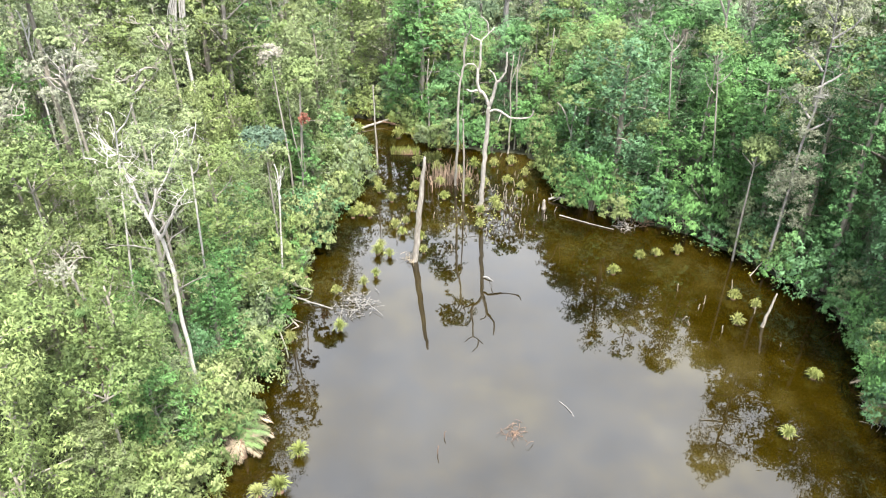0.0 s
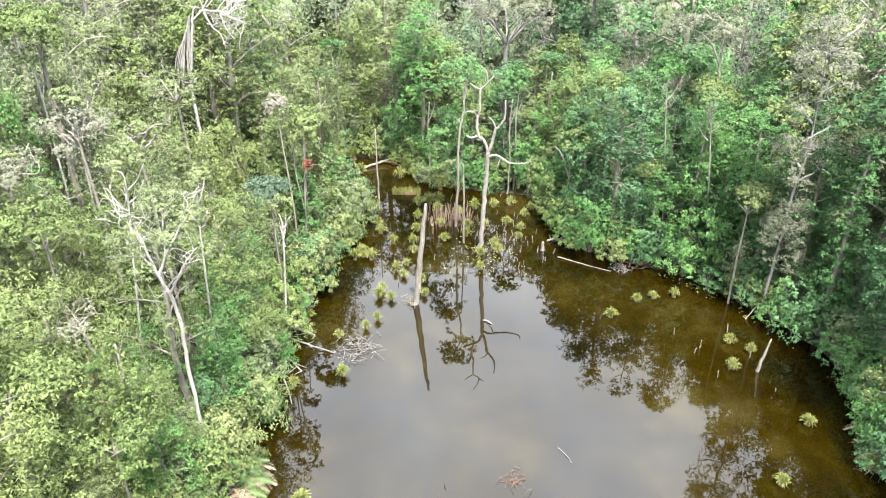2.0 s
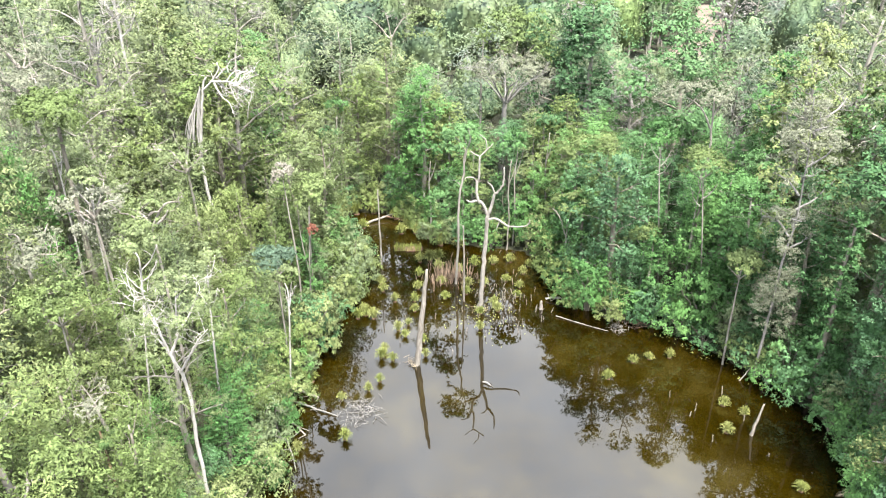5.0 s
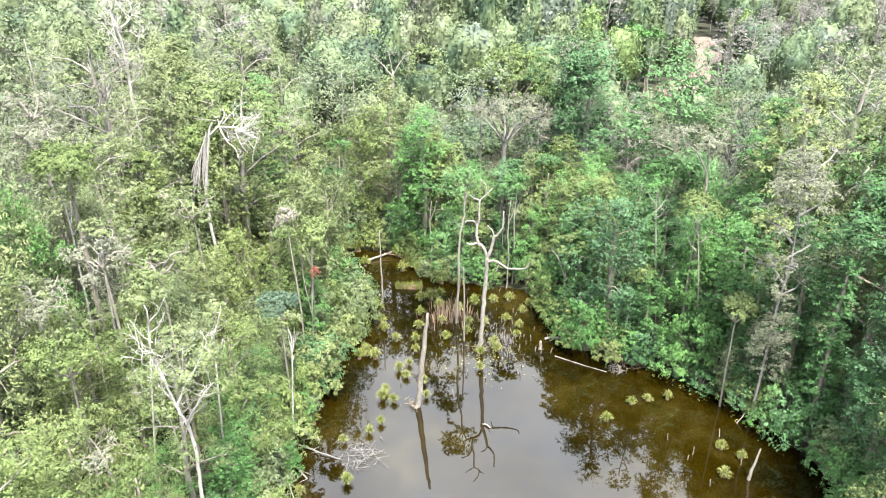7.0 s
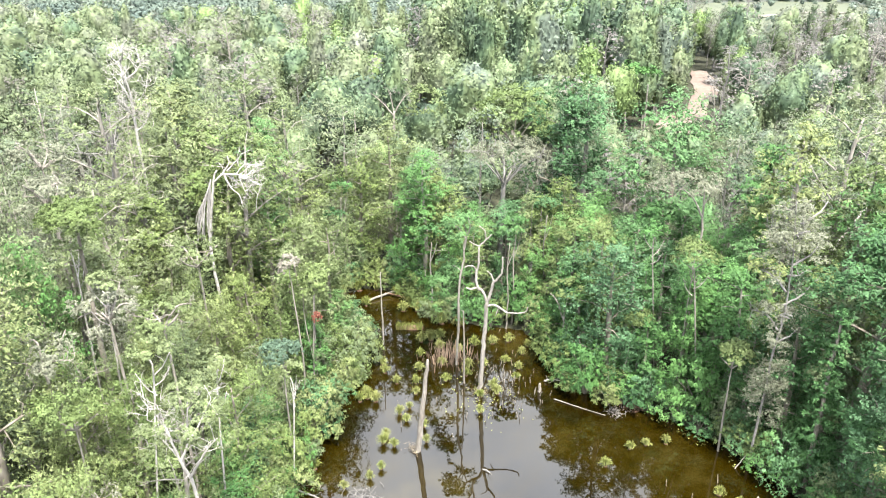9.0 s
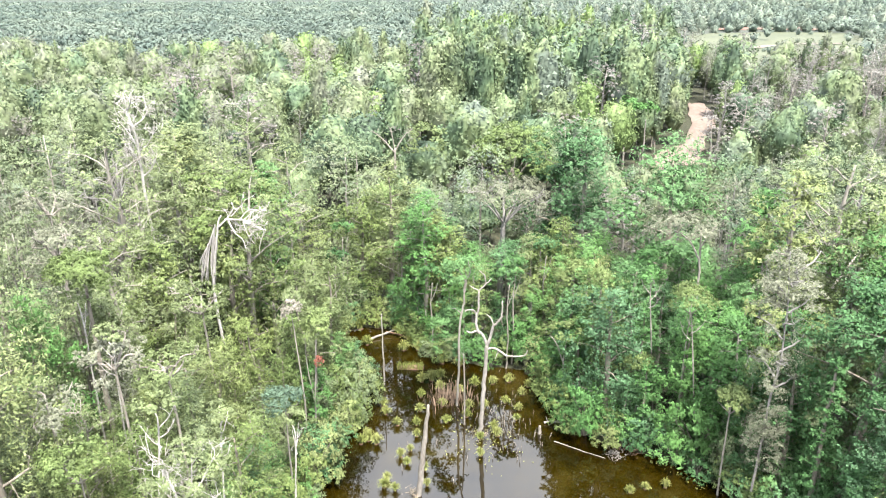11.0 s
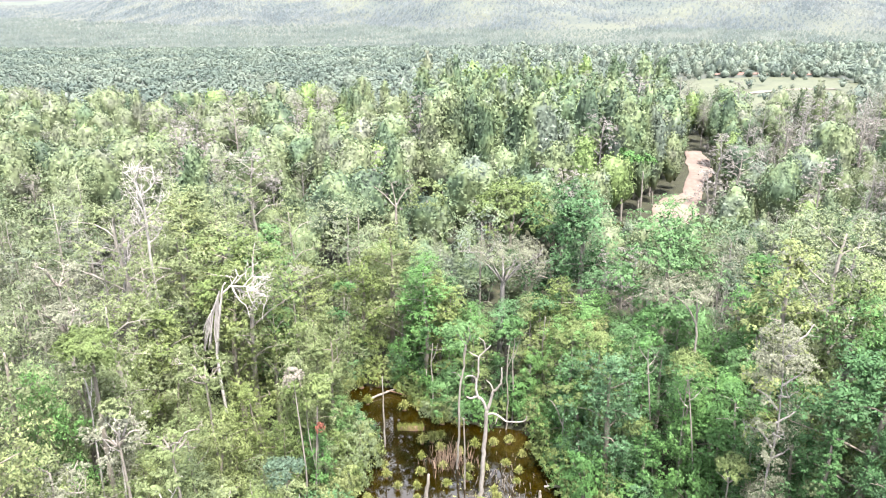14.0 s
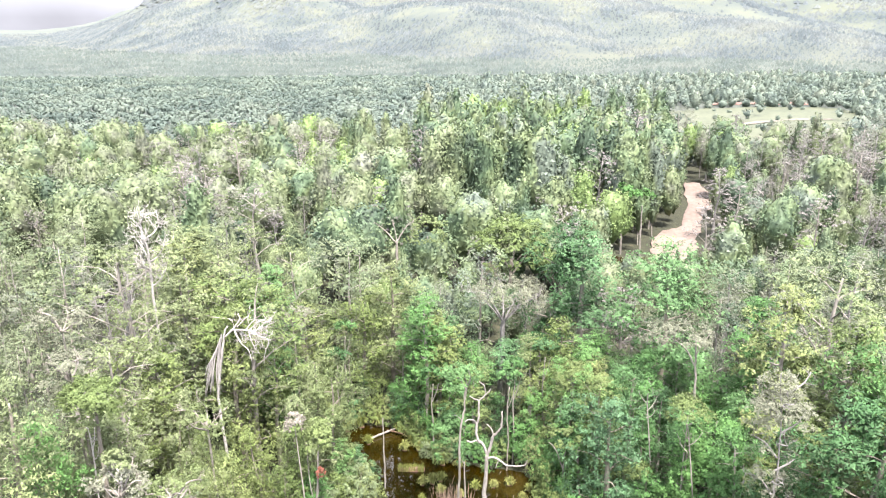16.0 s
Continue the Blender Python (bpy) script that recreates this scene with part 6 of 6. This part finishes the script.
def brush_pile(x, y, r, n, material, label, seed, lift=0.25, flat=0.15):
    """A heap of thin crooked twigs half under water."""
    rng = np.random.default_rng(seed)
    m = Mesh_parts()
    for _ in range(n):
        p = np.array([rng.normal(0, r * 0.45), rng.normal(0, r * 0.45), rng.uniform(-0.05, lift)])
        d = unit(rng.normal(size=3) * [1, 1, flat])
        ln = rng.uniform(0.4, 1.1) * r
        m.add(*tube(bend([p - d * ln * 0.5, p + rng.normal(0, 0.07, 3), p + d * ln * 0.5], 2), [0.018, 0.008], 4))
    ob = part("brushwood", m, material)
    ob.location = (x, y, 0.02)
    return tagged(ob, label, "brush pile")


brush_pile(-6.4, 43.6, 1.6, 48, GREY_TWIG, "tangle of grey twigs floating in the pond", 1)
brush_pile(-6.9, 42.6, 1.3, 30, GREY_TWIG, "tangle of grey twigs floating in the pond", 2)
brush_pile(4.2, 30.6, 0.9, 34, BROWN_WOOD, "sunken heap of fine brown twigs", 3, 0.12)
brush_pile(17.6, 55.4, 1.1, 90, BROWN_WOOD, "heap of reddish-brown dead twigs on the bank", 4, 0.8, 0.5)
brush_pile(15.9, 54.6, 0.9, 60, GREY_TWIG, "heap of pale driftwood twigs on the bank", 5, 0.5, 0.4)
brush_pile(26.6, 31.6, 1.2, 60, GREY_TWIG, "heap of pale roots on the bank", 6, 0.6, 0.4)
brush_pile(-2.6, 49.6, 0.8, 50, DRY_FROND, "collar of dead grass round the broken trunk", 7, 0.3, 0.6)
brush_pile(3.3, 58.0, 0.8, 50, DRY_FROND, "collar of dead grass round the dead tree", 8, 0.4, 0.7)


def pond_weed():
    """Yellowish floating leaves along the far bank."""
    rng = np.random.default_rng(68)
    n = 600
    pos = np.column_stack([rng.uniform(19, 27, n), rng.uniform(43, 54, n), np.full(n, 0.02)])
    d = shore_distance(pos[:, 0], pos[:, 1])
    pos = pos[(d < -0.05) & (d > -1.9 * rng.uniform(0.1, 1, n))]
    extra = np.column_stack([rng.normal(4.2, 1.6, 160), rng.normal(57.5, 2.2, 160), np.full(160, 0.02)])
    pos = np.concatenate([pos, extra[shore_distance(extra[:, 0], extra[:, 1]) < -0.2]])
    normal = unit(rng.normal(0, 0.18, pos.shape) + [0, 0, 1])
    m = Mesh_parts()
    m.add(*leaves(rng, pos, normal, 0.22, 0.13, droop=0))
    tagged(part("pond_weed", m, GRASS), "yellowish floating weed leaves along the bank", "pond weed", kind="stuff")


pond_weed()


# ---- palms on the banks ----
def frond(rng, o, rise, length, leaflets=30, leaf_len=0.42):
    """One arching palm frond from the origin: rib and leaflets."""
    s = np.array([-o[1], o[0], 0.0])
    t = np.linspace(0, 1, 9)
    rib = np.array([o * length * (k - 0.12 * k * k) + np.array([0, 0, length * (rise * k - (0.55 + rise * 0.35) * k * k)]) for k in t])
    m = Mesh_parts()
    m.add(*tube(rib, [0.03, 0.012], 4))
    for i in range(leaflets):
        k = 0.18 + 0.8 * i / leaflets
        p = np.array([np.interp(k, t, rib[:, c]) for c in range(3)])
        ll = leaf_len * (0.55 + 0.9 * math.sin(math.pi * min(1, k * 1.05))) * rng.uniform(0.85, 1.1)
        for sgn in (-1, 1):
            d = unit(s * sgn + o * 0.55 + np.array([0, 0, -0.35 + rng.uniform(-0.15, 0.15)]))
            w = o * 0.014
            m.add([p - w, p + d * ll * 0.5 - w * 1.3 + [0, 0, 0.05], p + d * ll, p + d * ll * 0.5 + w * 1.3 + [0, 0, 0.05]], [(0, 1, 2, 3)])
    return m


def palm(x, y, z, green, dry, length, seed, label, trunk=0.8):
    rng = np.random.default_rng(seed)
    p = new("palm")
    p.location = (x, y, z)
    st = Mesh_parts()
    st.add(*tube([(0, 0, -0.4), (0.05, 0, trunk * 0.5), (0, 0, trunk)], [0.2, 0.13, 0.08] if trunk < 5 else [0.1, 0.08, 0.06], 8, 0.1, rng))
    part("stem", st, BROWN_WOOD, p)
    for i in range(green + dry):
        a = i * 2.4 + rng.uniform(-0.3, 0.3)
        isdry = i >= green
        f = frond(rng, np.array([math.cos(a), math.sin(a), 0]), rng.uniform(-0.1, 0.25) if isdry else rng.uniform(0.35, 1.1), length * rng.uniform(0.8, 1.1))
        ob = part("frond", f, DRY_FROND if isdry else FROND, p, "withered straw-coloured frond" if isdry else "")
        ob.location = (0, 0, trunk * 0.95)
    return tagged(p, label, "palm")


palm(-12.0, 30.6, 0.2, 7, 4, 2.0, 71, "low palm with green and withered straw-coloured fronds", 1.2)
palm(-11.4, 28.7, 0.1, 2, 6, 1.7, 72, "dying palm with hanging straw-coloured fronds", 1.3)
palm(-13.2, 29.4, 0.3, 5, 4, 2.0, 73, "low palm with green and withered straw-coloured fronds", 1.6)
palm(-11.4, 29.9, 0.1, 3, 6, 1.6, 80, "dying palm with hanging straw-coloured fronds", 1.0)
palm(27.6, 34.0, 0.3, 8, 2, 1.8, 74, "low green palm at the water's edge", 0.9)
palm(27.2, 32.4, 0.2, 4, 4, 1.6, 75, "low palm with yellowing fronds at the water's edge", 0.8)
palm(22.6, 53.5, 0.4, 9, 1, 1.7, 76, "low green fan of palm fronds on the bank", 1.2)
palm(-4.6, 82.5, 0.5, 12, 0, 2.6, 77, "feathery green tree fern at the pond's end", 3.2)
palm(-2.2, 80.5, 0.5, 12, 0, 2.4, 78, "feathery green tree fern at the pond's end", 3.6)
palm(-18.0, 28.6, 1.0, 11, 1, 1.0, 79, "bird's-nest fern rosette on a slim stem", 10.2)
